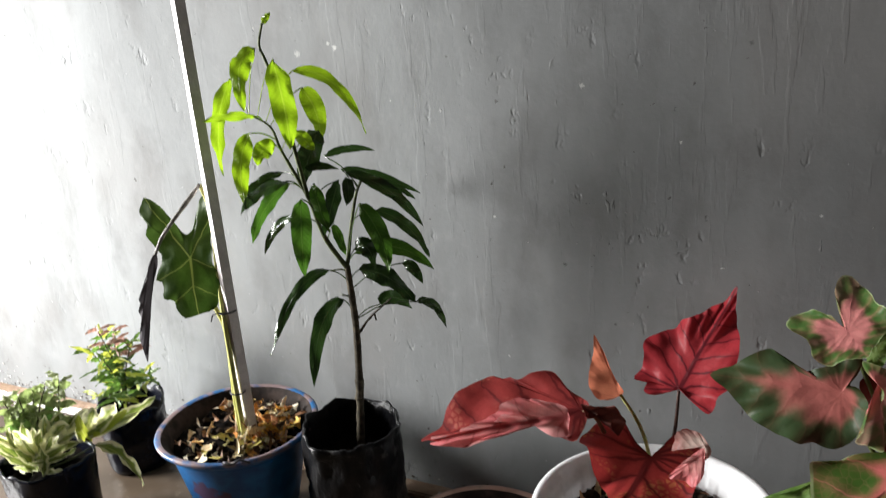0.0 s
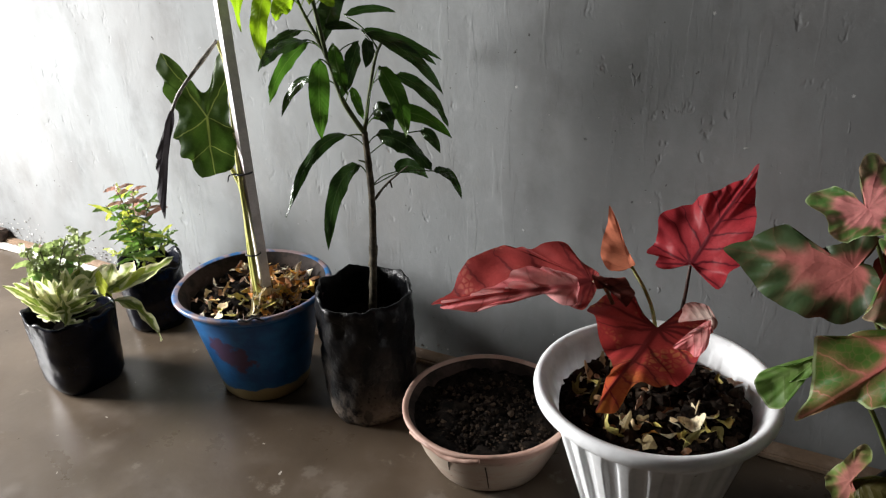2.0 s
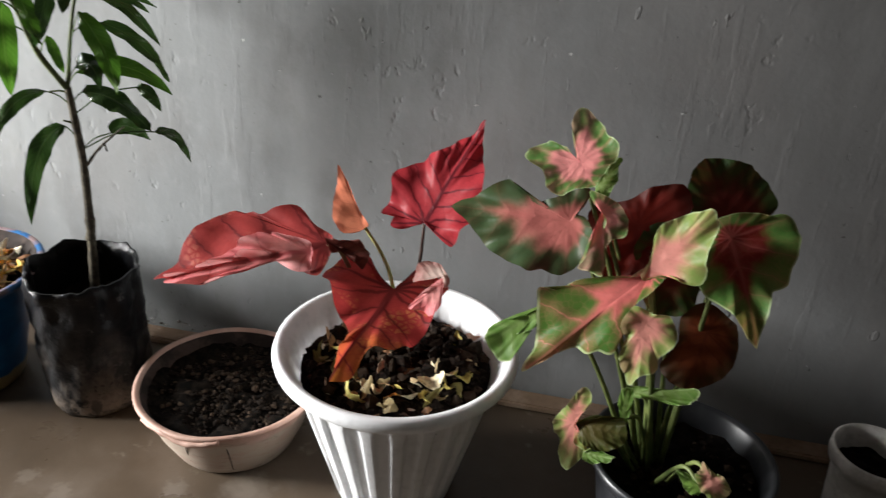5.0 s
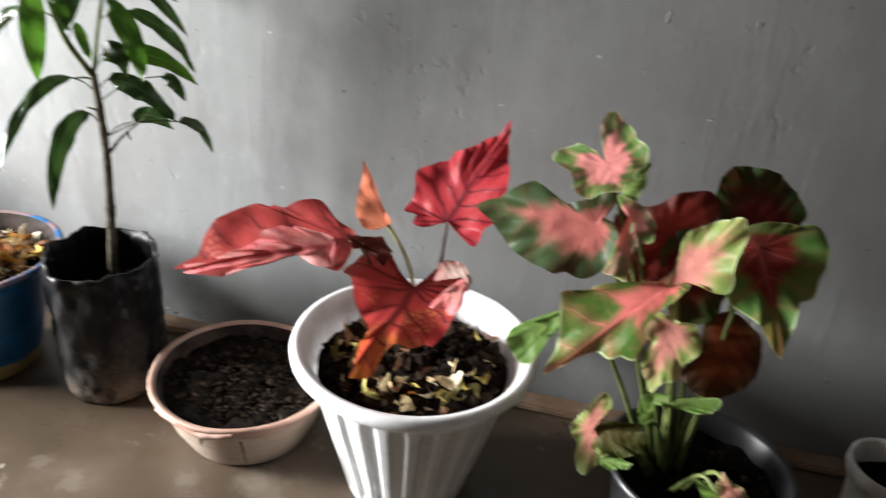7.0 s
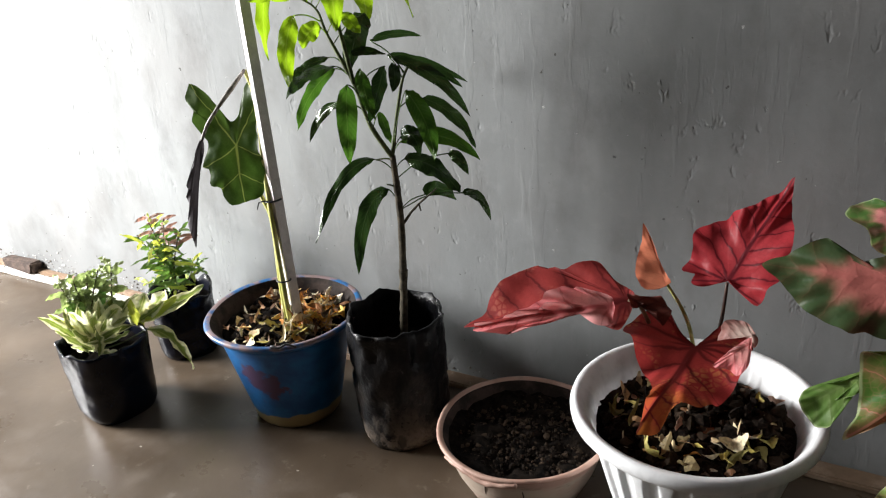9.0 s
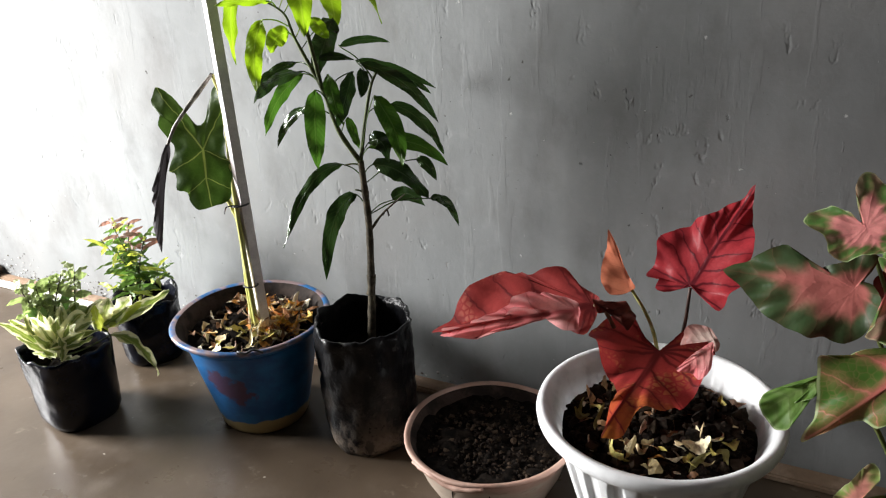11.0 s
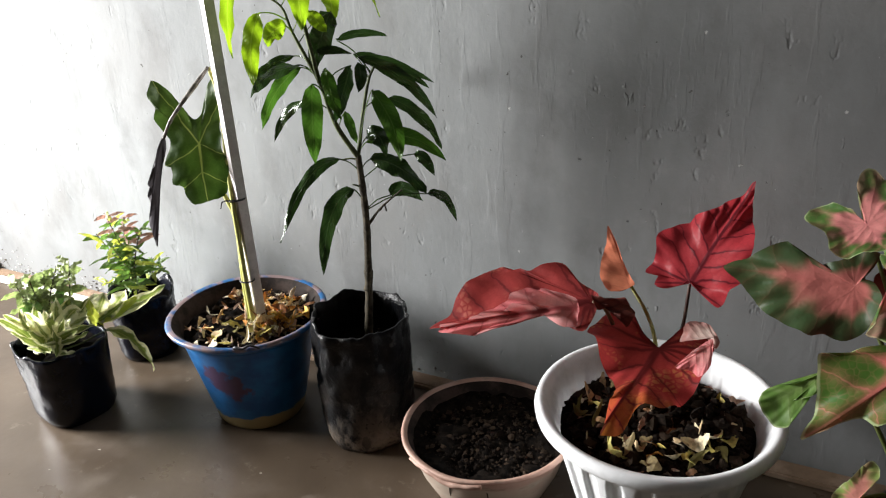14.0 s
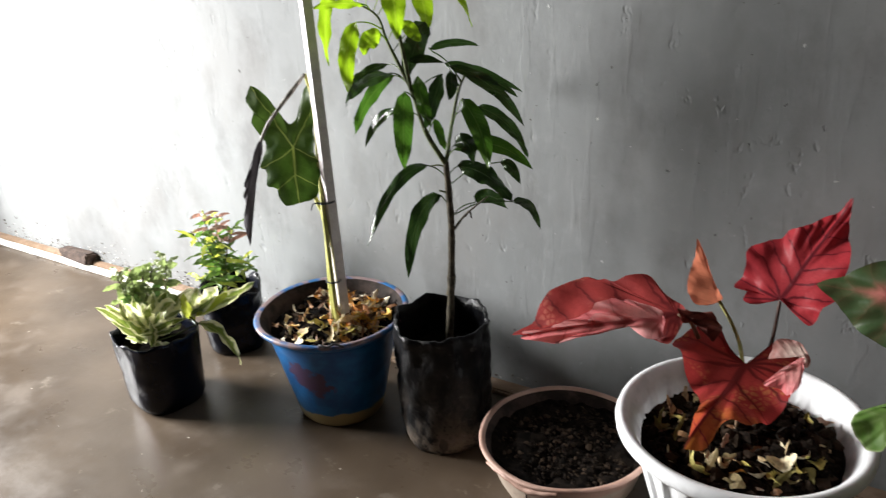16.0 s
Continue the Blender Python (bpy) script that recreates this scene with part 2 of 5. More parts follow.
def heart_material(name, centre, margin, vein, low, high, leaf=0.35, rough=0.5, pitch=0.17, vein_width=0.02, blot=0.35, spots=None, vein_amount=0.6, tip=None, near=None, dark=0.55, spec=0.22, web_amount=0.3, halo=0.3, rim=None, feather=0.0, relief=0.0006, rays=0.21):
    """A caladium or alocasia leaf: blotched middle and margin, a midrib, slanting side veins, rays into the lobes."""
    m = Mat(name)
    x, y = m.uv()
    rho, turn = m.uv("Edge")
    mess = m.noise(m.pos(), 34, 5, 0.6)
    a = m.math("ABSOLUTE", y)
    warp = m.math("MULTIPLY", m.math("SUBTRACT", m.noise(m.pos((1, 1, 1), (5, 2, 8)), 30, 3), 0.5), 0.16)
    theta = m.math("ARCTAN2", a, x)
    lobes = m.ramp(theta, 1.15, 1.35)
    # side veins leave the midrib at a slant; rays from the stalk's end run into the lobes
    q = m.math("ADD", m.math("ADD", m.math("SUBTRACT", x, m.math("MULTIPLY", a, 0.80)), m.math("MULTIPLY", m.math("MULTIPLY", a, a), 0.5)), warp)
    side = m.math("DIVIDE", m.math("PINGPONG", q, pitch / 2), pitch / 2)
    far = m.math("SQRT", m.math("ADD", m.math("MULTIPLY", x, x), m.math("MULTIPLY", y, y)))
    ray = m.math("DIVIDE", m.math("PINGPONG", m.math("ADD", theta, m.math("MULTIPLY", warp, 1.2)), rays), rays)
    gap = m.math("ADD", m.math("MULTIPLY", side, m.math("SUBTRACT", 1.0, lobes)), m.math("MULTIPLY", ray, lobes))
    room = m.math("ADD", m.math("MULTIPLY", m.math("SUBTRACT", 1.0, lobes), pitch / 2), m.math("MULTIPLY", m.math("MULTIPLY", lobes, far), rays))
    off = m.math("MULTIPLY", gap, room)
    width = m.math("MULTIPLY", m.ramp(rho, 0.0, 1.0, 1.0, 0.35), vein_width)
    line = m.ramp(m.math("DIVIDE", off, width), 0.2, 1.0, 1, 0)
    rib = m.ramp(m.math("DIVIDE", m.math("ADD", a, m.math("MULTIPLY", m.ramp(x, -0.02, -0.01, 1.0, 0.0), 1.0)), width), 0.5, 1.5, 1, 0)
    line = m.math("MAXIMUM", line, rib)
    soft = m.math("MAXIMUM", m.ramp(gap, 0.0, 0.75, 1, 0), m.ramp(a, 0.0, 0.09, 1, 0))
    net = m.n("TexVoronoi", Scale=120.0)
    net.feature = "DISTANCE_TO_EDGE"
    m.t.links.new(m.pos(), net.inputs["Vector"])
    web = m.ramp(net.outputs["Distance"], 0.0, 0.10, web_amount, 0.0)
    reach = m.math("ADD", rho, m.math("MULTIPLY", m.math("SUBTRACT", mess, 0.5), blot))
    if feather:
        reach = m.math("SUBTRACT", reach, m.math("MULTIPLY", soft, feather))
    c = m.mix(m.ramp(reach, low, high), centre, margin)
    c = m.mix(m.ramp(m.noise(m.pos(), 16, 4), 0.42, 0.7, 0, 0.6), c, (dark, dark, dark), "MULTIPLY")
    if near:
        c = m.mix(m.ramp(m.math("ADD", y, m.math("MULTIPLY", m.math("SUBTRACT", mess, 0.5), 0.12)), 0.0, 0.08, 0, 0.8), c, near)
    if spots:
        cells = m.math("MULTIPLY", m.ramp(net.outputs["Distance"], 0.06, 0.22), m.ramp(m.noise(m.pos((1, 1, 1), (3, 1, 6)), 26, 3), 0.47, 0.62, 0, 0.75))
        c = m.mix(cells, c, spots)
    if tip:
        c = m.mix(m.ramp(m.math("ADD", x, m.math("MULTIPLY", m.math("SUBTRACT", mess, 0.5), 0.5)), 0.35, 0.95), c, tip)
    c = m.mix(m.math("MULTIPLY", soft, halo), c, vein)
    c = m.mix(m.math("MULTIPLY", m.math("MAXIMUM", line, web), vein_amount), c, vein)
    if rim:
        c = m.mix(m.ramp(rho, 0.965, 0.985, 0, 0.8), c, rim)
    fine = m.noise(m.pos(), 260, 3)
    c = m.mix(m.ramp(fine, 0.5, 0.75, 0, 0.18), c, tuple(p * 0.4 for p in margin))
    # the blade swells between its veins
    n0 = m.bump(m.math("MULTIPLY", m.math("POWER", gap, 0.7), room), relief / max(0.04, pitch / 2), 0.9)
    nrm = m.bump(m.math("ADD", m.math("ADD", m.math("MULTIPLY", mess, 0.8), m.math("MULTIPLY", fine, 0.15)), m.math("MULTIPLY", m.ramp(net.outputs["Distance"], 0.0, 0.3), 0.35)), 0.0004, 0.5, n0)
    return m.done(c, rough, nrm, leaf=leaf, glow=m.mix(0.35, c, tuple(min(1, p * 1.8) for p in centre)), spec=spec)


M_WALL, M_FLOOR = wall_material(), floor_material()
# for unseen surfaces, very dark so that little light bounces back
M_PLAIN = speckled("plain plaster", (0.03, 0.03, 0.029), (0.05, 0.05, 0.048), 3, 0.8)
M_CEIL = speckled("dark plain ceiling", (0.05, 0.045, 0.04), (0.07, 0.062, 0.055), 3, 0.8)
# the strip's lit front edge, its brightness put into a paler colour
M_BATTEN_LIT = speckled("pale strip coloured as if lit", (0.55, 0.53, 0.50), (0.72, 0.70, 0.67), 16, 0.7)
M_BATTEN = speckled("pale dusty wood", (0.21, 0.14, 0.09), (0.32, 0.23, 0.165), 16, 0.75)
M_SOIL = speckled("dark potting soil", (0.003, 0.0024, 0.002), (0.011, 0.008, 0.006), 70, 0.95, 0.003, 0.05)
M_CLOD = island("soil clods", ((0.006, 0.004, 0.003), (0.015, 0.010, 0.006), (0.008, 0.0055, 0.004), (0.036, 0.024, 0.016), (0.006, 0.0045, 0.0035)), 0.95, spec=0.08)
M_HUSK = island("dry leaf litter", ((0.78, 0.52, 0.20), (0.30, 0.15, 0.07), (0.82, 0.74, 0.56), (0.14, 0.075, 0.04), (0.74, 0.36, 0.07), (0.08, 0.048, 0.032), (0.62, 0.40, 0.28)), 0.6)
M_AMBER = island("orange and yellow dry leaves", ((0.82, 0.42, 0.06), (0.84, 0.60, 0.16), (0.60, 0.24, 0.05), (0.86, 0.76, 0.52), (0.30, 0.13, 0.05)), 0.6)
M_CHIPS = island("pale dry leaf scraps", ((0.66, 0.50, 0.28), (0.74, 0.64, 0.42), (0.42, 0.34, 0.08), (0.20, 0.17, 0.05), (0.58, 0.36, 0.18), (0.26, 0.20, 0.09), (0.62, 0.54, 0.16)), 0.7)
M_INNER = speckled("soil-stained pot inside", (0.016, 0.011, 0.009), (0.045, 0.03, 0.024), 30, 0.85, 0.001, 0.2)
M_BARK = speckled("brown green bark", (0.055, 0.045, 0.03), (0.12, 0.10, 0.065), 90, 0.8, 0.001)
M_TWIG = speckled("green twig", (0.07, 0.09, 0.03), (0.14, 0.17, 0.06), 90, 0.6, 0.0005)
M_GREENSTALK = speckled("green caladium stalk", (0.08, 0.11, 0.03), (0.14, 0.17, 0.05), 60, 0.5, 0.0004)
M_WITHERED = speckled("withered stalk", (0.16, 0.14, 0.12), (0.45, 0.42, 0.38), 70, 0.5, 0.002)
M_PETIOLE = speckled("pale yellow green stalk", (0.44, 0.44, 0.11), (0.58, 0.55, 0.20), 60, 0.5, 0.0004)
M_REDSTALK = speckled("brownish stalk", (0.20, 0.13, 0.08), (0.32, 0.22, 0.13), 60, 0.5, 0.0004)
M_DARKSTALK = speckled("dark purple brown stalk", (0.05, 0.025, 0.02), (0.10, 0.055, 0.04), 60, 0.5, 0.0004)
M_STAKE = speckled("greyish aluminium channel", (0.74, 0.68, 0.68), (0.86, 0.80, 0.80), 40, 0.5, 0.0003, 0.5)
M_TIE = speckled("dark plastic tie", (0.03, 0.03, 0.035), (0.06, 0.06, 0.07), 60, 0.4, 0.0003)
M_WHITE = speckled("white pot plastic", (0.80, 0.81, 0.82), (0.87, 0.88, 0.89), 9, 0.33, 0.0002, 0.5)
M_WHITE.node_tree.nodes["Principled BSDF"].inputs["Subsurface Weight"].default_value = 0.25
M_WHITE.node_tree.nodes["Principled BSDF"].inputs["Subsurface Scale"].default_value = 0.012
M_WHITE.node_tree.nodes["Principled BSDF"].inputs["Subsurface Radius"].default_value = (1, 1, 1)
M_GREYPOT = speckled("dark grey pot plastic", (0.018, 0.019, 0.022), (0.03, 0.032, 0.036), 20, 0.35, 0.0003, 0.5)
M_BLACKBAG = speckled("black polythene", (0.0022, 0.003, 0.007), (0.005, 0.0065, 0.013), 24, 0.27, 0.0010, 0.24)
M_STONE = speckled("dark brick lump", (0.05, 0.035, 0.03), (0.10, 0.07, 0.055), 60, 0.9, 0.003)
M_FLAKE = island("plaster flakes", ((0.42, 0.41, 0.39), (0.26, 0.25, 0.24), (0.10, 0.085, 0.07), (0.06, 0.05, 0.04), (0.55, 0.54, 0.52)), 0.9)
M_CUP = speckled("dirty white cup plastic", (0.50, 0.48, 0.45), (0.68, 0.66, 0.63), 30, 0.4, 0.0003)


def blue_pot_material():
    m = Mat("flaking blue paint")
    split = m.n("SeparateXYZ")
    m.t.links.new(m.pos(), split.inputs[0])
    z = split.outputs[2]
    f = m.noise(m.pos(), 26, 4)
    c = m.mix(m.ramp(f, 0.35, 0.7), (0.005, 0.07, 0.21), (0.010, 0.13, 0.35))
    c = m.mix(m.ramp(m.noise(m.pos(), 120, 3), 0.6, 0.75, 0, 0.3), c, (0.03, 0.16, 0.4))
    red = m.math("MAXIMUM", m.spot((-0.562, -0.288, 0.102), 0.028, 0.006, 3.2), m.spot((-0.583, -0.290, 0.121), 0.022, 0.006, 3.4))
    c = m.mix(m.math("MULTIPLY", red, 0.8), c, (0.085, 0.016, 0.034))
    edge = m.math("ADD", z, m.math("MULTIPLY", m.math("SUBTRACT", m.noise(m.pos((1, 1, 0)), 22, 2), 0.5), 0.03))
    c = m.mix(m.ramp(edge, 0.025, 0.028, 1, 0), c, (0.36, 0.27, 0.12))
    worn = m.math("MULTIPLY", m.ramp(z, 0.186, 0.195), m.ramp(m.noise(m.pos(), 24, 4), 0.42, 0.56, 0.0, 0.8))
    c = m.mix(worn, c, (0.30, 0.19, 0.15))
    return m.done(c, 0.42, m.bump(f, 0.0007, 0.5), spec=0.5)


def dusty_bag_material():
    m = Mat("dusty black polythene")
    split = m.n("SeparateXYZ")
    m.t.links.new(m.pos(), split.inputs[0])
    z = split.outputs[2]
    f, g, h = m.noise(m.pos((1, 1, 0.6)), 26, 6, 0.68), m.noise(m.pos(), 95, 4), m.noise(m.pos((1, 1, 0.8), (3, 1, 2)), 52, 5, 0.7)
    low = m.ramp(z, 0.02, 0.17, 1.0, 0.08)
    dust = m.math("MULTIPLY", low, m.ramp(f, 0.40, 0.60))
    c = m.mix(dust, (0.005, 0.0055, 0.007), (0.085, 0.070, 0.058))
    c = m.mix(m.ramp(h, 0.60, 0.68, 0, 0.4), c, (0.15, 0.145, 0.14))
    c = m.mix(m.ramp(g, 0.60, 0.66, 0, 0.85), c, (0.012, 0.012, 0.012))
    c = m.mix(m.math("MULTIPLY", m.ramp(z, 0.0, 0.06, 1.0, 0.0), m.ramp(h, 0.42, 0.56)), c, (0.24, 0.19, 0.15))
    return m.done(c, m.ramp(dust, 0, 1, 0.30, 0.8), m.bump(m.math("ADD", f, m.math("MULTIPLY", h, 0.5)), 0.006, 0.7), spec=0.2)


def bowl_material():
    m = Mat("faded terracotta plastic")
    split = m.n("SeparateXYZ")
    m.t.links.new(m.pos(), split.inputs[0])
    z = split.outputs[2]
    f = m.noise(m.pos(), 18, 5)
    c = m.mix(m.ramp(f, 0.35, 0.65), (0.36, 0.21, 0.16), (0.46, 0.30, 0.24))
    # the wall below the rim is paler with dried mud
    mud = m.math("MULTIPLY", m.ramp(m.math("ADD", z, m.math("MULTIPLY", m.math("SUBTRACT", f, 0.5), 0.03)), 0.070, 0.088, 1.0, 0.0), m.ramp(m.noise(m.pos((1, 1, 2)), 30, 5, 0.65), 0.3, 0.6, 0.45, 0.95))
    c = m.mix(mud, c, (0.46, 0.385, 0.31))
    c = m.mix(m.ramp(m.noise(m.pos((1, 1, 3)), 40, 5, 0.65), 0.55, 0.72, 0, 0.6), c, (0.17, 0.13, 0.10))
    return m.done(c, 0.55, m.bump(f, 0.001, 0.5), spec=0.4)


M_BLUE, M_DUSTBAG, M_BOWL = blue_pot_material(), dusty_bag_material(), bowl_material()
M_MANGO = blade_material("mango leaf", (0.013, 0.032, 0.006), (0.024, 0.055, 0.010), (0.05, 0.09, 0.022), 0.17, 0.22)
M_MANGO_MID = blade_material("mid green mango leaf", (0.028, 0.075, 0.007), (0.05, 0.11, 0.010), (0.10, 0.17, 0.03), 0.35, 0.24)
M_MANGO_YOUNG = blade_material("young mango leaf", (0.115, 0.19, 0.005), (0.18, 0.28, 0.008), (0.28, 0.36, 0.05), 0.58, 0.28)
M_VARIEGATED = blade_material("cream edged leaf", (0.10, 0.15, 0.018), (0.24, 0.30, 0.05), (0.36, 0.38, 0.12), 0.35, 0.42, 0.2, (0.88, 0.84, 0.52), 0.38, 0.72)
M_SHRUB = blade_material("small shrub leaf", (0.05, 0.10, 0.015), (0.11, 0.19, 0.03), (0.2, 0.3, 0.1), 0.4)
M_SHRUB_RED = blade_material("reddish shrub tip", (0.22, 0.11, 0.08), (0.30, 0.20, 0.16), (0.36, 0.24, 0.2), 0.4)
M_CREAM = blade_material("cream white leaf", (0.12, 0.18, 0.025), (0.30, 0.36, 0.08), (0.55, 0.52, 0.25), 0.4, 0.42, 0.2, (0.92, 0.88, 0.64), 0.08, 0.55)
M_YELLOWGREEN = blade_material("yellow green leaf", (0.30, 0.38, 0.04), (0.46, 0.52, 0.08), (0.6, 0.6, 0.3), 0.45, 0.35, 0.2)
M_SHRUB_BROAD = blade_material("broad green leaf", (0.07, 0.15, 0.03), (0.12, 0.22, 0.05), (0.2, 0.3, 0.1), 0.35, 0.4)
M_SHRUB_PALE = blade_material("pale small leaf", (0.15, 0.20, 0.06), (0.34, 0.38, 0.18), (0.45, 0.47, 0.28), 0.35, 0.4)
M_ALOCASIA = heart_material("alocasia leaf", (0.044, 0.088, 0.012), (0.030, 0.064, 0.011), (0.42, 0.47, 0.13), 0.3, 0.9, 0.34, 0.42, 0.5, 0.022, 0.3, None, 0.8, web_amount=0.04, halo=0.04, rays=1.3)
M_ALOCASIA_UNDER = heart_material("dark withered alocasia leaf", (0.15, 0.135, 0.145), (0.11, 0.10, 0.11), (0.06, 0.055, 0.06), 0.3, 0.9, 0.06, 0.7, 0.3, 0.02, 0.3, None, 0.3)
M_RED = heart_material("red caladium leaf", (0.48, 0.046, 0.056), (0.42, 0.036, 0.046), (0.060, 0.006, 0.012), 0.5, 0.95, 0.45, 0.42, 0.15, 0.022, 0.5, None, 0.85, dark=0.72, spec=0.14, web_amount=0.16, halo=0.16)
M_PINK = heart_material("pink red caladium leaf", (0.44, 0.062, 0.058), (0.37, 0.048, 0.044), (0.07, 0.008, 0.010), 0.4, 0.9, 0.45, 0.42, 0.20, 0.026, 0.6, (0.55, 0.16, 0.11), 0.75, dark=0.55, spec=0.14, web_amount=0.16, halo=0.35)
M_RUST = heart_material("red and ochre caladium leaf", (0.46, 0.050, 0.045), (0.42, 0.045, 0.045), (0.050, 0.006, 0.007), 0.4, 0.9, 0.45, 0.42, 0.20, 0.030, 0.6, (0.62, 0.26, 0.09), 0.9, (0.50, 0.17, 0.02), dark=0.62, spec=0.14, web_amount=0.16, halo=0.36)
M_FOLD = heart_material("pale pink curled leaf edge", (0.90, 0.40, 0.37), (0.80, 0.24, 0.25), (0.42, 0.06, 0.07), 0.3, 0.95, 0.5, 0.42, 0.2, 0.02, 1.1, None, 0.8, dark=0.5, halo=0.3, rays=0.5, web_amount=0.2)
M_PALEFOLD = heart_material("greyish leaf edge turned over", (0.55, 0.42, 0.36), (0.30, 0.14, 0.12), (0.20, 0.06, 0.06), 0.3, 0.95, 0.35, 0.5, 0.2, 0.02, 1.0, None, 0.3, halo=0.08, rays=1.3)
M_DRY = heart_material("dry brown curled leaf", (0.24, 0.06, 0.045), (0.14, 0.04, 0.03), (0.06, 0.015, 0.012), 0.3, 0.9, 0.3, 0.6, 0.2, 0.03, 0.6)
M_ORANGE = heart_material("young orange caladium leaf", (0.80, 0.23, 0.13), (0.74, 0.19, 0.11), (0.56, 0.13, 0.08), 0.4, 0.9, 0.5, 0.5, 0.2, 0.02, 0.4, halo=0.2)
PALE_EDGE = (0.42, 0.52, 0.26)
M_TRICOLOUR = heart_material("pink and green caladium leaf", (0.74, 0.27, 0.25), (0.065, 0.175, 0.034), (0.80, 0.24, 0.25), 0.46, 0.70, 0.45, 0.45, 0.24, 0.016, 0.3, None, 0.25, dark=0.7, halo=0.15, rim=PALE_EDGE, feather=0.06)
# darker tricolour copy: the shade on this leaf is painted into its margin
M_TRICOLOUR_SHADED = heart_material("shaded pink and green caladium leaf", (0.46, 0.14, 0.12), (0.028, 0.060, 0.019), (0.36, 0.09, 0.08), 0.32, 0.70, 0.2, 0.5, 0.24, 0.014, 0.3, None, 0.1, dark=0.4, halo=0.05, feather=0.08, web_amount=0.1)
M_TRICOLOUR_VEINED = heart_material("green caladium leaf with a pink midrib", (0.74, 0.18, 0.16), (0.050, 0.155, 0.020), (0.80, 0.22, 0.20), 0.16, 0.48, 0.45, 0.45, 0.24, 0.018, 0.3, None, 0.4, dark=0.45, halo=0.18, rim=PALE_EDGE, feather=0.22)
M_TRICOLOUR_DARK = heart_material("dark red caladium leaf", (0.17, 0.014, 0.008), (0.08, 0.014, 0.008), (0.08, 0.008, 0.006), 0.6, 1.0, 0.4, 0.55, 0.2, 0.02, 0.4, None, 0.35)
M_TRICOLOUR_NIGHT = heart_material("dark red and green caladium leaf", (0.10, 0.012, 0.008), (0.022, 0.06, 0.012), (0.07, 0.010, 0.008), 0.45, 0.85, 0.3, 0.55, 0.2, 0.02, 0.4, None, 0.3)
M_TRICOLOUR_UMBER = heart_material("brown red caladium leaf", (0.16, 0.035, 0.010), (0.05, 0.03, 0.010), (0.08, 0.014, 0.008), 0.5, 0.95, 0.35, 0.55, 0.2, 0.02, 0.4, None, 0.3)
M_TRICOLOUR_BIG = heart_material("broad red and green caladium leaf", (0.17, 0.016, 0.012), (0.085, 0.21, 0.045), (0.62, 0.18, 0.16), 0.42, 0.66, 0.45, 0.45, 0.24, 0.02, 0.3, None, 0.2, dark=0.5, halo=0.12, rim=PALE_EDGE, feather=0.06)
M_TRICOLOUR_PALE = heart_material("pale green and pink caladium leaf", (0.70, 0.28, 0.23), (0.20, 0.29, 0.07), (0.70, 0.28, 0.24), 0.36, 0.80, 0.45, 0.45, 0.24, 0.016, 0.4, None, 0.2, dark=0.75, halo=0.12, rim=PALE_EDGE, feather=0.08)
M_CALGREEN = heart_material("green caladium leaf", (0.15, 0.26, 0.05), (0.11, 0.22, 0.04), (0.26, 0.34, 0.13), 0.4, 0.9, 0.45, 0.5, 0.2, 0.02, 0.4, None, 0.3, rim=PALE_EDGE)
M_CALDARK = heart_material("dark olive caladium leaf", (0.07, 0.06, 0.012), (0.05, 0.06, 0.012), (0.10, 0.08, 0.03), 0.4, 0.9, 0.35, 0.5, 0.2, 0.02, 0.4, None, 0.3)

# ---- mesh helpers ----


def part(name, bm, material, parent, label="", smooth=True):
    """Links a bmesh as one mesh object under a thing or a part."""
    mesh = bpy.data.meshes.new(name)
    bm.to_mesh(mesh)
    bm.free()
    mesh.materials.append(material)
    if smooth:
        mesh.shade_smooth()
    ob = new(name, mesh)
    if parent is not None:
        ob.parent = parent
        if parent.type == "EMPTY":
            ob.matrix_parent_inverse = Matrix.Translation(parent.location).inverted()
    return tagged(ob, label)


def thing(name, place, label, category, group=""):
    ob = new(name)
    ob.location, ob.empty_display_size = place, 0.05
    return tagged(ob, label, category, group)


def box(lo, hi, bevel=0.0, segments=2):
    bm = bmesh.new()
    bmesh.ops.create_cube(bm, size=1)
    for v in bm.verts:
        v.co = [a + (b - a) * (c + 0.5) for a, b, c in zip(lo, hi, v.co)]
    if bevel:
        bmesh.ops.bevel(bm, geom=bm.edges[:], offset=bevel, segments=segments, affect="EDGES")
    return bm


def skin(bm, rows, closed=True):
    """Faces between rows of vertices."""
    for a, b in zip(rows, rows[1:]):
        count = len(a)
        for k in range(count if closed else count - 1):
            j = (k + 1) % count
            bm.faces.new((a[k], a[j], b[j], b[k]))


def lathe(profile, centre, segments=64, change=None):
    """Turns a profile of (radius, height) round an upright axis. change(angle, r, z, k) may bend it."""
    bm = bmesh.new()
    rows = []
    for k, (r, z) in enumerate(profile):
        row = []
        for s in range(segments):
            a = 2 * math.pi * s / segments
            rr, zz = change(a, r, z, k) if change else (r, z)
            row.append(bm.verts.new((centre[0] + rr * math.cos(a), centre[1] + rr * math.sin(a), centre[2] + zz)))
        rows.append(row)
    skin(bm, rows)
    bm.faces.new(rows[0][::-1])
    bmesh.ops.recalc_face_normals(bm, faces=bm.faces[:])
    return bm


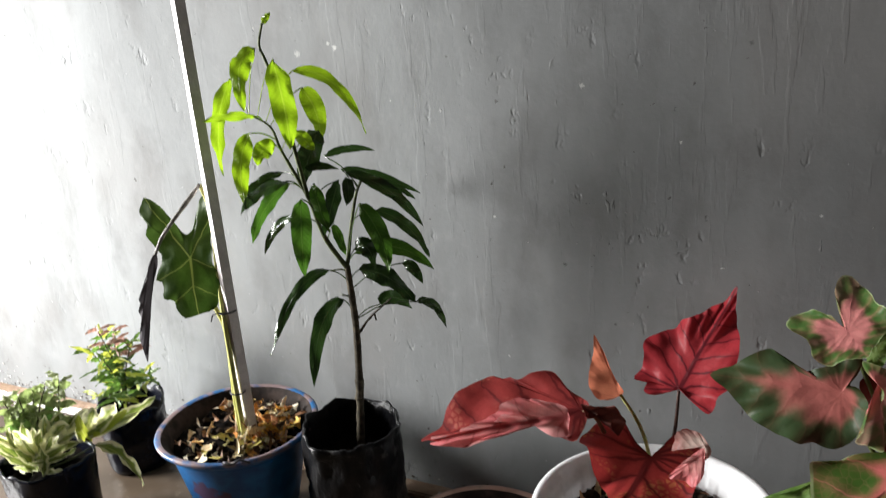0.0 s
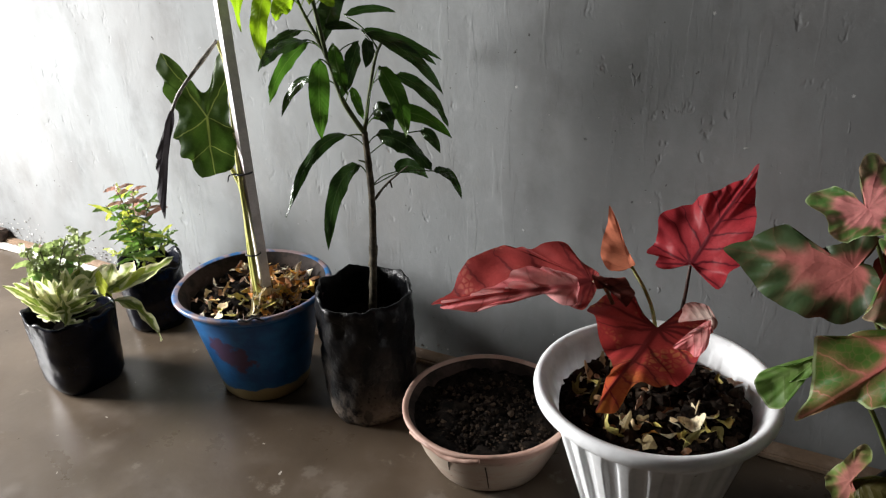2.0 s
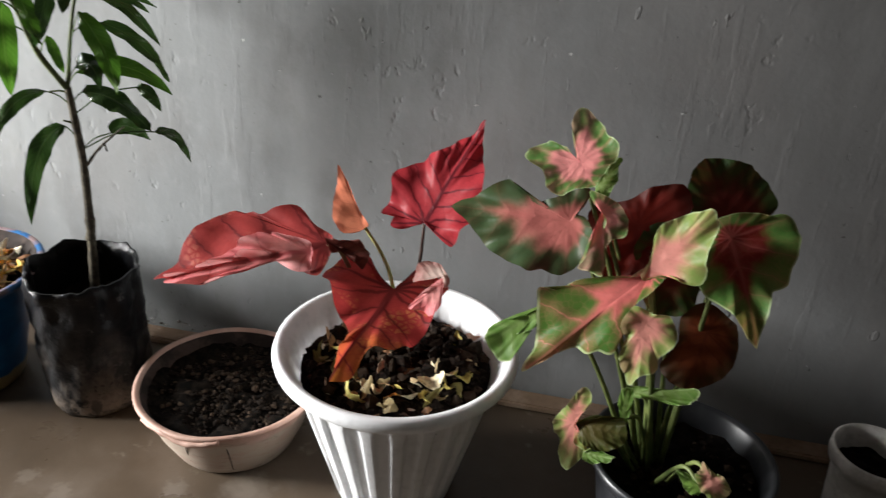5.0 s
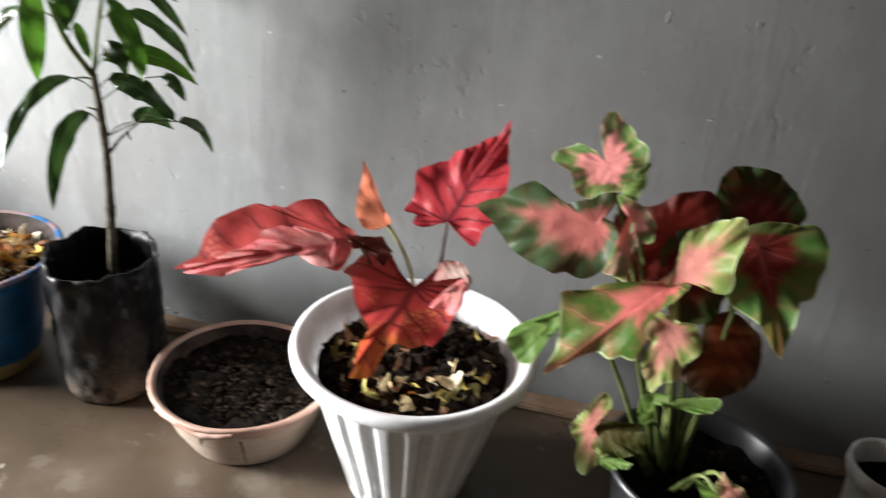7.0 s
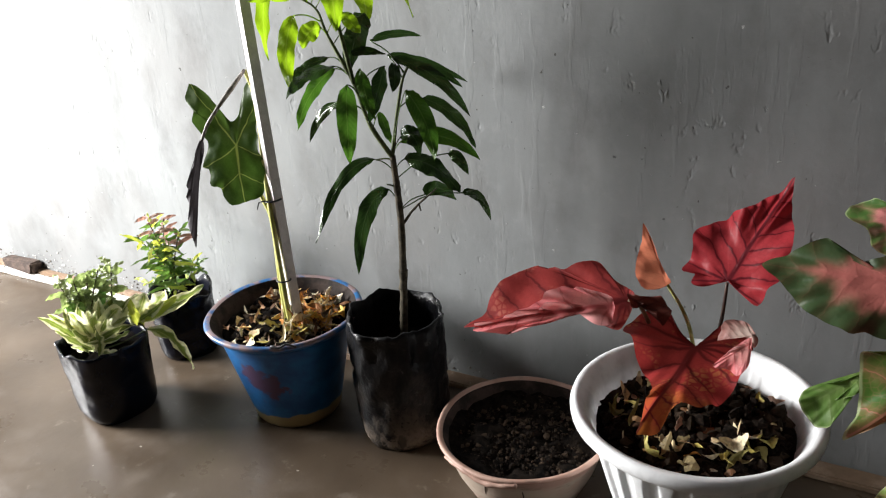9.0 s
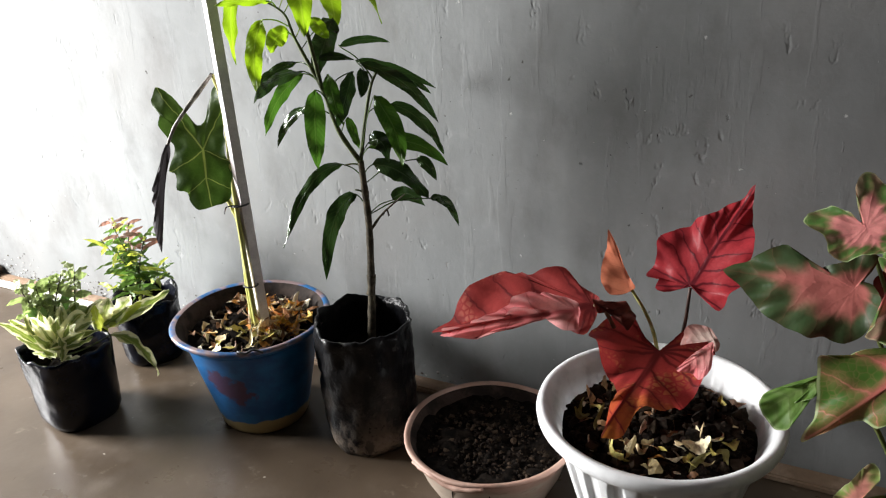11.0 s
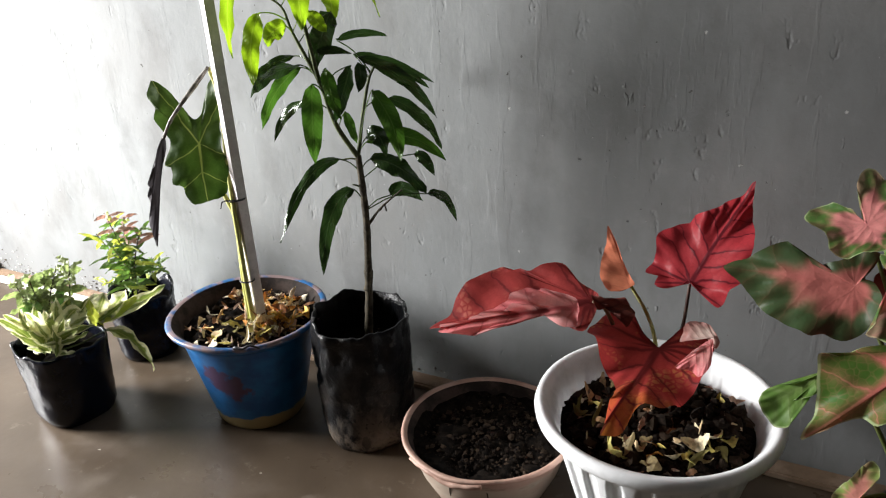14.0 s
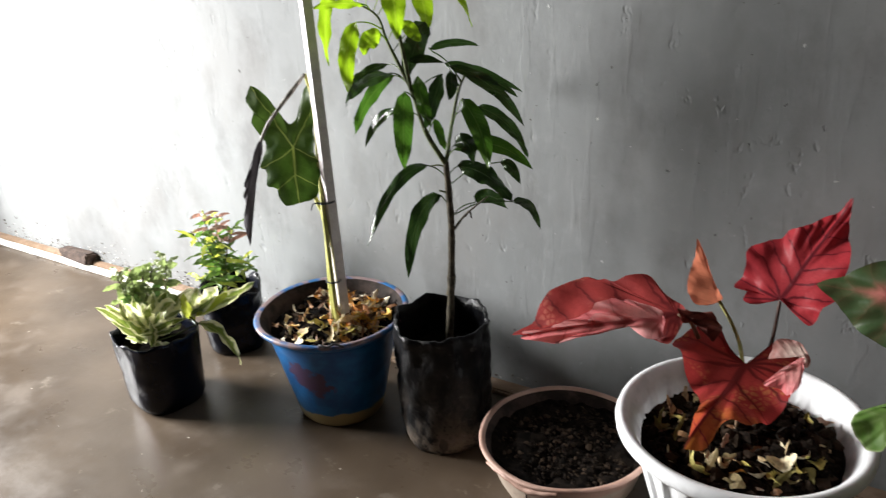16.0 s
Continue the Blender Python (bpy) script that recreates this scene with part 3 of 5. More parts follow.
def smooth_line(points, steps=6):
    """A Catmull-Rom line through points."""
    pts = [Vector(p) for p in points]
    pts = [2 * pts[0] - pts[1]] + pts + [2 * pts[-1] - pts[-2]]
    line = []
    for a, b, c, d in zip(pts, pts[1:], pts[2:], pts[3:]):
        for k in range(steps):
            t = k / steps
            line.append(0.5 * (2 * b + (c - a) * t + (2 * a - 5 * b + 4 * c - d) * t * t + (3 * b - a - 3 * c + d) * t ** 3))
    return line + [pts[-2]]


def tube(points, r0, r1, segments=8, knots=0.0, steps=6):
    bm = bmesh.new()
    line = smooth_line(points, steps)
    rows = []
    for k, p in enumerate(line):
        ahead = (line[min(k + 1, len(line) - 1)] - line[max(k - 1, 0)]).normalized()
        side = ahead.cross(Vector((0.3, 0.9, 0.1))).normalized()
        up = side.cross(ahead)
        r = r0 + (r1 - r0) * k / (len(line) - 1)
        r *= 1 + knots * noise.noise(p * 60)
        rows.append([bm.verts.new(p + r * (math.cos(a) * side + math.sin(a) * up)) for a in (2 * math.pi * s / segments for s in range(segments))])
    skin(bm, rows)
    bm.faces.new(rows[0][::-1])
    bm.faces.new(rows[-1])
    return bm


FRONT = Vector((0.62, -0.72, 0.3)).normalized()


def blade_mesh(base, middle, tip, width, twist=0.0, fold=0.25, wave=0.16, seed=0, root=None):
    """A long leaf that arches from its base over its middle to its tip."""
    b, m, e = Vector(base), Vector(middle), Vector(tip)
    ctrl = 1.3 * m - 0.15 * (b + e)
    bm = bmesh.new()
    uv = bm.loops.layers.uv.new("UVMap")
    coords, rows, long, across = {}, [], 14, (-1, -0.66, -0.33, 0, 0.33, 0.66, 1)
    for k in range(long + 1):
        u = k / long
        p = (1 - u) ** 2 * b + 2 * u * (1 - u) * ctrl + u * u * e
        ahead = (2 * (1 - u) * (ctrl - b) + 2 * u * (e - ctrl)).normalized()
        side = ahead.cross(FRONT)
        side = side.normalized() if side.length > 0.1 else Vector((1, 0, 0))
        side = (Matrix.Rotation(radians(twist + 22 * math.sin(seed * 3.1) * (u - 0.3)), 3, ahead) @ side).normalized()
        up = side.cross(ahead)
        w = width / 2 * max(0.03, 2.30 * u ** 0.48 * (1 - u) ** 0.76)
        row = []
        for v in across:
            ripple = wave * width * (math.sin(u * 15 + v * 2 + seed) + 0.5 * math.sin(u * 29 - v + seed * 2)) * abs(v)
            q = bm.verts.new(p + side * w * v + up * (-fold * w * abs(v) + ripple))
            coords[q] = (u, v)
            row.append(q)
        rows.append(row)
    skin(bm, rows, False)
    if root is not None:
        r, hang = Vector(root), Vector(root).lerp(b, 0.5) + Vector((0, 0, 0.12 * (b - Vector(root)).length))
        line, ring = smooth_line((r, hang, b, b.lerp(ctrl, 0.12)), 3), []
        for p in line:
            ring.append([bm.verts.new(p + 0.0011 * Vector((math.cos(k), 0.3 * math.sin(k), math.sin(k)))) for k in (0.5, 2.6, 4.7)])
            for q in ring[-1]:
                coords[q] = (0.0, 0.0)
        skin(bm, ring)
    for f in bm.faces:
        for loop in f.loops:
            loop[uv].uv = coords[loop.vert]
    return bm


LEAF_COUNT = [0]
BRANCH_LINES = {}


def blade(parent, base, middle, tip, width, twist=0, material=None, name="leaf", fold=0.2):
    LEAF_COUNT[0] += 1
    root = None
    if parent.name in BRANCH_LINES:
        # the leaf's stalk runs back to the branch, a little below the leaf
        root = min(BRANCH_LINES[parent.name], key=lambda p: (p + Vector((0, 0, 0.02)) - Vector(base)).length)
    return part(name, blade_mesh(base, middle, tip, width, twist, fold, seed=LEAF_COUNT[0] * 1.7, root=root), material or M_MANGO, parent)


def limb(name, points, r0, r1, material, parent, segments=10, knots=0.15):
    """A trunk or branch whose line is kept, so that leaves can be joined to it."""
    ob = part(name, tube(points, r0, r1, segments, knots, 10), material, parent)
    BRANCH_LINES[ob.name] = smooth_line(points, 8)
    return ob


def loop_of(shape, count):
    """An even, smooth closed line round a leaf, from its tip: shape holds (degrees from the tip, radius)."""
    if shape[-1][0] == 180:
        shape = list(shape) + [(-d, r) for d, r in shape[-2:0:-1]]
    pts = [Vector((r * math.cos(radians(d)), r * math.sin(radians(d)), 0)) for d, r in shape]
    n, line = len(pts), []
    for k in range(n):
        p, q, u, v = pts[k - 1], pts[k], pts[(k + 1) % n], pts[(k + 2) % n]
        for i in range(8):
            t = i / 8
            line.append(q + 0.42 * t * (u - p) + t * t * (3 * (u - q) - 0.84 * (u - p) - 0.42 * (v - q)) + t ** 3 * (2 * (q - u) + 0.42 * (u - p) + 0.42 * (v - q)))
    line.append(line[0])
    dist = [0.0]
    for p, q in zip(line, line[1:]):
        dist.append(dist[-1] + (q - p).length)
    even, j = [], 0
    for k in range(count):
        d = dist[-1] * k / count
        while dist[j + 1] < d:
            j += 1
        even.append(line[j].lerp(line[j + 1], (d - dist[j]) / max(1e-9, dist[j + 1] - dist[j])))
    return even


def heart(parent, att, tip, face, shape, material, wave=0.006, droop=0.0, fold=0.0, cup=0.0, frill=5, arch=0.0, name="leaf", seed=None, pucker=0.012, ruffle=1.0):
    """A heart or arrow shaped leaf: its stalk's end, its tip, the way its upper face looks, its outline."""
    LEAF_COUNT[0] += 1
    ph = LEAF_COUNT[0] * 2.3 if seed is None else seed
    a, t = Vector(att), Vector(tip)
    x = (t - a).normalized()
    length = (t - a).length
    z = Vector(face)
    z = (z - x * z.dot(x)).normalized()
    y = z.cross(x)
    bm = bmesh.new()
    uv, edge = bm.loops.layers.uv.new("UVMap"), bm.loops.layers.uv.new("Edge")
    around, rings = 120, 16
    rim = loop_of(shape, around)
    reach = max(p.length for p in rim) * length
    coords, rows = {}, []
    for k in range(rings + 1):
        rho = max(0.02, k / rings)
        row = []
        for s in range(around):
            turn = 2 * math.pi * s / around
            c = rim[s]
            jag = 1 + 0.018 * noise.noise(Vector((c.x * 9, c.y * 9, ph))) * rho
            lx, ly = rho * c.x * jag, rho * c.y * jag
            h = wave * rho ** 4 * (math.sin(frill * turn + ph) + 0.22 * math.sin(frill * 2.3 * turn + ph * 1.3))
            h += ruffle * 0.10 * reach * rho * noise.noise(Vector((lx * 2.0 + ph, ly * 2.0, 0.3))) + 0.03 * reach * rho * noise.noise(Vector((lx * 6, ly * 6, ph)))
            h += -droop * length * max(0, lx) ** 2 + fold * length * abs(ly) + cup * length * (lx * lx + ly * ly)
            h += 0.30 * wave * max(0.0, rho - 0.6) / 0.4 * (math.sin(13 * turn + ph * 3) + 0.7 * math.sin(21 * turn + ph)) * (0.5 + noise.noise(Vector((c.x * 3, c.y * 3, ph))))
            h += pucker * length * rho * (1 - 0.5 * rho) * abs(math.sin(math.pi * (lx - 0.8 * abs(ly)) / 0.2)) - 0.5 * pucker * length
            f = min(1, max(0, lx))
            h += arch * length * 4 * f * (1 - f)
            q = bm.verts.new(a + (x * lx + y * ly) * length + z * h)
            coords[q] = (lx, ly, rho, s / around)
            row.append(q)
        rows.append(row)
    skin(bm, rows)
    bm.faces.new(rows[0][::-1])
    for f in bm.faces:
        for loop in f.loops:
            c = coords[loop.vert]
            loop[uv].uv, loop[edge].uv = c[:2], c[2:]
    return part(name, bm, material, parent)


def soil(parent, centre, radius, seed, rough=0.008, name="soil", rise=0.0):
    bm = bmesh.new()
    rows = []
    for k in range(17):
        r = radius * max(0.01, k / 16)
        row = []
        for s in range(56):
            a = 2 * math.pi * s / 56
            p = Vector((centre[0] + r * math.cos(a), centre[1] + r * math.sin(a), centre[2]))
            p.z += rough * (noise.noise(p * 45 + Vector((seed, 0, 0))) + 0.6 * noise.noise(p * 110)) + rise * (1 - (k / 16) ** 2)
            row.append(bm.verts.new(p))
        rows.append(row)
    skin(bm, rows)
    bm.faces.new(rows[0][::-1])
    return part(name, bm, M_SOIL, parent)


def clods(parent, centre, radius, count, size, seed, rise=0.0, lift=0.0):
    """Crumbs of earth, joined."""
    rng = random.Random(seed)
    bm = bmesh.new()
    for _ in range(count):
        r, a = radius * math.sqrt(rng.random()), rng.uniform(0, 6.283)
        s = size * (0.3 + 1.1 * rng.random() ** 2.2)
        p = Vector((centre[0] + r * math.cos(a), centre[1] + r * math.sin(a), centre[2] + lift + rise * (1 - (r / radius) ** 2) + s * 0.3))
        made = bmesh.ops.create_icosphere(bm, subdivisions=1, radius=s)["verts"]
        stretch = Vector((rng.uniform(0.7, 1.3), rng.uniform(0.7, 1.3), rng.uniform(0.5, 1.0)))
        for v in made:
            v.co = Vector(c * k for c, k in zip(v.co, stretch)) * rng.uniform(0.6, 1.35) + p
    return tagged(part("crumbled_soil", bm, M_CLOD, parent, "", False), kind="stuff")


def litter(parent, centre, radius, count, size, seed, rise=0.0, material=None, sector=(0, 6.283), inner=0.0, tilt=0.7, broad=1.0):
    """Dry leaf flakes and husk, joined: curled, ragged, with a thickness."""
    rng = random.Random(seed)
    verts, faces, steps = [], [], 7
    for _ in range(count):
        r, a = radius * math.sqrt(rng.uniform(inner, 1)), rng.uniform(*sector)
        p = Vector((centre[0] + r * math.cos(a), centre[1] + r * math.sin(a), centre[2] + rise * (1 - (r / radius) ** 2) + rng.uniform(0.002, 0.010)))
        m = Matrix.Translation(p) @ Euler((rng.uniform(-tilt, tilt), rng.uniform(-tilt, tilt), rng.uniform(0, 6.28))).to_matrix().to_4x4()
        l, w, bend, roll = size * rng.uniform(0.4, 1.4), size * broad * rng.uniform(0.14, 0.5), rng.uniform(-0.7, 1.1), rng.uniform(-0.6, 0.9)
        rim, sway = [], rng.uniform(-0.3, 0.3)
        for i in range(steps):
            u = i / (steps - 1) * 2 - 1
            half = w * (1 - 0.8 * abs(u) ** 1.6)
            rim.append((u * l, sway * w * math.sin(2 * u), half * rng.uniform(0.45, 1.4), half * rng.uniform(0.45, 1.4), bend * l * u * u + 0.12 * l * math.sin(3 * u + bend)))
        start, row = len(verts), 3
        for layer in (0, -0.0007):
            for x, y, left, right, z in rim:
                verts.append(m @ Vector((x, y - left, z + layer + roll * left)))
                verts.append(m @ Vector((x, y, z + layer)))
                verts.append(m @ Vector((x, y + right, z + layer + roll * right * 0.7)))
        low = start + row * steps
        for i in range(steps - 1):
            k, n = start + row * i, low + row * i
            for q in (0, 1):
                faces.append((k + q, k + q + 1, k + q + 4, k + q + 3))
                faces.append((n + q, n + q + 3, n + q + 4, n + q + 1))
            faces.append((k, k + 3, n + 3, n))
            faces.append((k + 2, n + 2, n + 5, k + 5))
    mesh = bpy.data.meshes.new("leaf_litter")
    mesh.from_pydata([tuple(v) for v in verts], [], faces)
    mesh.materials.append(material or M_HUSK)
    ob = new("leaf_litter", mesh)
    ob.parent = parent
    ob.matrix_parent_inverse = Matrix.Translation(parent.location).inverted()
    return tagged(ob, "dry curled leaf flakes", kind="stuff")


def bag_mesh(cx, cy, r0, r1, height, seed, wrinkle=0.004, ripple=0.012, depth=0.05, square=0.0, dx=0.0, dy=0.0, turn=0.0, facets=0):
    """A planting bag: crumpled wall, ragged top edge, inner wall down to the soil."""
    bm = bmesh.new()
    rows, around = [], 72
    levels = [(k / 22, 0.0) for k in range(23)] + [(1.0, 0.0025), (0.92, 0.004), (1 - depth / height, 0.006)]
    for k, (f, inside) in enumerate(levels):
        row = []
        for s in range(around):
            a = 2 * math.pi * s / around
            d = Vector((math.cos(a), math.sin(a), 0))
            r = r0 + (r1 - r0) * f
            r *= 1 - 0.10 * max(0, 1 - f * 9) ** 1.5
            r *= 1 + square * (abs(math.cos(2 * (a - turn))) ** 2 - 0.5)
            if facets:
                bend = math.pi / facets
                r *= 1 - (0.5 + 0.5 * f) * (1 - math.cos(bend) / math.cos((a + 0.3 * noise.noise(Vector((a, seed, 0)))) % (2 * bend) - bend)) * -0.9 - 0.01
            p = Vector((cx + dx * f + d.x * r, cy + dy * f + d.y * r, f * height))
            crumple = noise.noise(p * 34 + Vector((seed, 0, 0))) + 0.7 * abs(noise.noise(Vector((p.x * 90, p.y * 90, p.z * 40)))) + 0.4 * noise.noise(p * 140)
            p += d * (wrinkle * crumple * (0.5 + f) - inside)
            p.z += ripple * f ** 3 * noise.noise(Vector((math.cos(a) * 2.2 + seed, math.sin(a) * 2.2, 1)))
            row.append(bm.verts.new(p))
        rows.append(row)
    skin(bm, rows)
    bm.faces.new(rows[0][::-1])
    bmesh.ops.recalc_face_normals(bm, faces=bm.faces[:])
    return bm

# ---- the room ----


def structure(name, bm, material, label, category, parent=None):
    return tagged(part(name, bm, material, parent, label, False), label, category, kind="structure")


structure("floor", box((WEST - 0.2, -3.6, -0.1), (2.6, 0.0, 0.0)), M_FLOOR, "smoothed grey brown cement floor with pale stains", "floor")
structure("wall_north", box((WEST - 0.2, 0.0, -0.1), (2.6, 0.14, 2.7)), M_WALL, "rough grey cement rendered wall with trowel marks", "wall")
# the other walls and the ceiling are unseen, added to close the room
structure("wall_east", box((2.6, -3.6, -0.1), (2.74, 0.14, 2.7)), M_PLAIN, "plain grey plastered wall", "wall")
structure("wall_south", box((WEST - 0.2, -3.74, -0.1), (2.74, -3.6, 2.7)), M_PLAIN, "plain grey plastered wall", "wall")
west = structure("wall_west", box((WEST - 0.2, -3.6, -0.1), (WEST, WIN_Y0, 2.7)), M_PLAIN, "plain plastered wall with a window opening", "wall")
part("wall_panel", box((WEST - 0.2, WIN_Y1, -0.1), (WEST, 0.0, 2.7)), M_PLAIN, west, "", False)
part("wall_panel", box((WEST - 0.2, WIN_Y0, -0.1), (WEST, WIN_Y1, WIN_Z0)), M_PLAIN, west, "", False)
part("lintel", box((WEST - 0.2, WIN_Y0, WIN_Z1), (WEST, WIN_Y1, 2.7)), M_PLAIN, west, "", False)
structure("ceiling", box((WEST - 0.2, -3.74, 2.7), (2.74, 0.14, 2.8)), M_CEIL, "plain painted ceiling", "ceiling")
structure("ground", box((-60, -40, -0.14), (WEST - 0.2, 40, -0.1)), M_PLAIN, "pale bare ground outside the window", "ground")

# low strip along the foot of the wall
strip = structure("baseboard", box((WEST, -0.020, 0.0), (-1.0, -0.001, 0.020), 0.003), M_BATTEN, "pale dusty wooden strip along the wall's foot", "baseboard")
# left front edge, bright by its colour to look lit
part("board", box((WEST, -0.037, 0.0), (-0.98, -0.0215, 0.013), 0.002), M_BATTEN_LIT, strip, "pale strip coloured as if lit", False)
part("board", box((-0.977, -0.036, 0.0), (-0.42, -0.001, 0.012), 0.003), M_BATTEN, strip, "", False)
part("board", box((-0.417, -0.037, 0.0), (0.52, -0.001, 0.0125), 0.003), M_BATTEN, strip, "", False)
part("board", box((0.523, -0.036, 0.0), (1.4, -0.001, 0.012), 0.003), M_BATTEN, strip, "", False)

# ---- lump of brick on the strip ----
bm = box((-1.69, -0.034, 0.014), (-1.57, -0.002, 0.044), 0.004)
for v in bm.verts:
    v.co += Vector((noise.noise(v.co * 40), noise.noise(v.co * 45 + Vector((3, 0, 0))) * 0.3, noise.noise(v.co * 50) * 0.5)) * 0.012
    v.co.z = max(v.co.z, 0.0205 if v.co.y > -0.021 else 0.0135)
lump = part("brick_lump", bm, M_STONE, None, "", False)
tagged(lump, "dark broken lump of brick on the strip", "brick")

# ---- flaked plaster along the wall's foot ----
rng = random.Random(77)
bm = bmesh.new()
for k in range(1150):
    x = rng.choice((rng.uniform(-2.0, -0.8), rng.uniform(-2.0, -0.5), rng.uniform(-2.0, 0.1)))
    s = 0.0006 + 0.0022 * rng.random() ** 2
    if rng.random() < 0.7:
        p = Vector((x, -0.0006, 0.013 + abs(rng.gauss(0, 0.028 if x < -0.6 else 0.010))))
    else:
        p = Vector((x, -rng.uniform(0.004, 0.05), 0.0))
        p.z = (0.0125 if p.y > -0.036 else 0.0) + s * 0.3
    for v in bmesh.ops.create_icosphere(bm, subdivisions=1, radius=s)["verts"]:
        v.co = Vector((v.co.x * 1.5, v.co.y * 0.7, v.co.z)) * rng.uniform(0.7, 1.3) + p
tagged(part("plaster_flakes", bm, M_FLAKE, None, "", False), "flaked plaster crumbs along the wall's foot", "plaster", kind="stuff")

# ---- blue pot with the alocasia ----
BX, BY = -0.585, -0.190
alocasia = thing("potted_alocasia", (BX, BY, 0), "flaking blue painted pot with one arrow-leaved alocasia in leaf litter", "potted plant", "plants along the wall")


def dent_blue(a, r, z, k):
    return r * (1 + 0.006 * math.sin(2 * a + 0.4) + 0.003 * math.sin(5 * a)), z + 0.001 * math.sin(3 * a)


pot = part("pot", lathe(((0.066, 0.0), (0.072, 0.0), (0.076, 0.006), (0.112, 0.166), (0.113, 0.178), (0.122, 0.181), (0.132, 0.189), (0.1345, 0.195), (0.131, 0.198), (0.124, 0.196)), (BX, BY, 0), 72, dent_blue), M_BLUE, alocasia, "blue paint worn to brown at the rim")
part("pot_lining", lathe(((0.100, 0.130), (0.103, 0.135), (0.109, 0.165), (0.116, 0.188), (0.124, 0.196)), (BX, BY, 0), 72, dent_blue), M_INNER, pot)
part("wire_clip", tube(((-0.520, -0.300, 0.196), (-0.512, -0.306, 0.204), (-0.500, -0.304, 0.203), (-0.490, -0.296, 0.207), (-0.478, -0.288, 0.200)), 0.0022, 0.0018, 6), M_TIE, pot, "dark wire hooked over the rim")
soil(alocasia, (BX, BY, 0.170), 0.1085, 1, 0.014, rise=0.006)
clods(alocasia, (BX, BY, 0.172), 0.100, 300, 0.006, 2)
litter(alocasia, (BX, BY, 0.178), 0.098, 130, 0.014, 3, sector=(-0.6, 2.6), tilt=0.9)
litter(alocasia, (BX + 0.045, BY + 0.025, 0.182), 0.058, 46, 0.017, 6, material=M_AMBER, tilt=0.9, broad=1.3)
litter(alocasia, (BX + 0.01, BY - 0.03, 0.182), 0.074, 40, 0.013, 5, material=M_CHIPS, tilt=0.9, broad=1.4)
litter(alocasia, (BX, BY, 0.174), 0.101, 45, 0.013, 4, inner=0.25)
stalk = part("stalk", tube(((-0.566, -0.206, 0.160), (-0.566, -0.205, 0.26), (-0.566, -0.200, 0.363), (-0.577, -0.200, 0.401), (-0.600, -0.203, 0.447), (-0.608, -0.204, 0.488)), 0.0052, 0.0028, 10, 0.1), M_PETIOLE, alocasia)
back_stalk = part("stalk", tube(((-0.557, -0.208, 0.160), (-0.559, -0.208, 0.24), (-0.560, -0.207, 0.319), (-0.564, -0.203, 0.382), (-0.572, -0.192, 0.46), (-0.576, -0.182, 0.56), (-0.584, -0.185, 0.607)), 0.0050, 0.0026, 10, 0.1), M_PETIOLE, alocasia)
part("withered_stalk", tube(((-0.584, -0.185, 0.607), (-0.593, -0.210, 0.584), (-0.602, -0.235, 0.561), (-0.615, -0.250, 0.538), (-0.622, -0.262, 0.515)), 0.0036, 0.0024, 8, 0.5), M_WITHERED, alocasia, "shrivelled grey brown stalk")
heart(stalk, (-0.609, -0.206, 0.492), (-0.588, -0.235, 0.411), (0.45, -0.85, 0.25), ((17, 1.00), (24, 0.93), (33, 0.74), (51, 0.62), (69, 0.43), (101, 0.44), (122, 0.47), (151, 0.82), (161, 1.18), (165, 1.07), (168, 0.78), (172, 0.52), (-176, 0.43), (-165, 0.54), (-161, 0.71), (-156, 1.05), (-152, 1.29), (-148, 1.40), (-138, 1.27), (-135, 0.97), (-124, 0.88), (-113, 0.64), (-101, 0.51), (-75, 0.61), (-64, 0.73), (-56, 0.66), (-40, 0.84), (-28, 0.81), (-23, 0.94), (-14, 1.07), (0, 1.00)), M_ALOCASIA, 0.003, 0.1, 0.0, frill=7, pucker=0.006)
heart(back_stalk, (-0.622, -0.262, 0.520), (-0.641, -0.300, 0.347), (0.7, -0.7, 0.1), ((-20, 0.11), (-12, 0.25), (-14, 0.43), (-8, 0.47), (-11, 0.53), (-7, 0.60), (-6, 0.76), (-3, 0.87), (0, 1.00), (0, 0.74), (0, 0.49), (2, 0.27), (17, 0.11), (94, 0.01)), M_ALOCASIA_UNDER, 0.002, 0.0, 0.0, frill=9)
part("stem_scar", tube(((-0.570, -0.205, 0.17), (-0.568, -0.204, 0.215)), 0.008, 0.006, 8, 0.3), M_REDSTALK, alocasia)

# ---- stake tied to the alocasia ----
lo, hi = Vector((-0.557, -0.190, 0.165)), Vector((-0.560, -0.192, 1.02))
stake = thing("plant_stake", lo, "pale grey metal channel stake pushed into the pot", "stake")
ahead = (hi - lo).normalized()
side = ahead.cross(Vector((0.93, -0.36, 0))).normalized()
back = side.cross(ahead)
bm = bmesh.new()
ring = [(-0.8, -0.6), (0.8, -0.6), (0.8, 0.6), (0.62, 0.6), (0.62, -0.42), (-0.62, -0.42), (-0.62, 0.6), (-0.8, 0.6)]
rows = [[bm.verts.new(p + 0.0100 * (-side * u - back * v)) for u, v in ring] for p in (lo, lo.lerp(hi, 0.5), hi)]
skin(bm, rows)
bm.faces.new(rows[0][::-1])
bm.faces.new(rows[-1])
bmesh.ops.recalc_face_normals(bm, faces=bm.faces[:])
part("channel", bm, M_STAKE, stake, "", False)
tp = lo.lerp(hi, 0.277)
part("tie", tube([tp + 0.013 * (math.cos(a) * side + math.sin(a) * back) + Vector((-0.004, -0.004, 0.002 * math.sin(a))) for a in (0.0, 0.8, 1.6, 2.4, 3.2, 4.0, 4.8, 5.6, 6.2)], 0.0016, 0.0016, 6), M_TIE, stake)
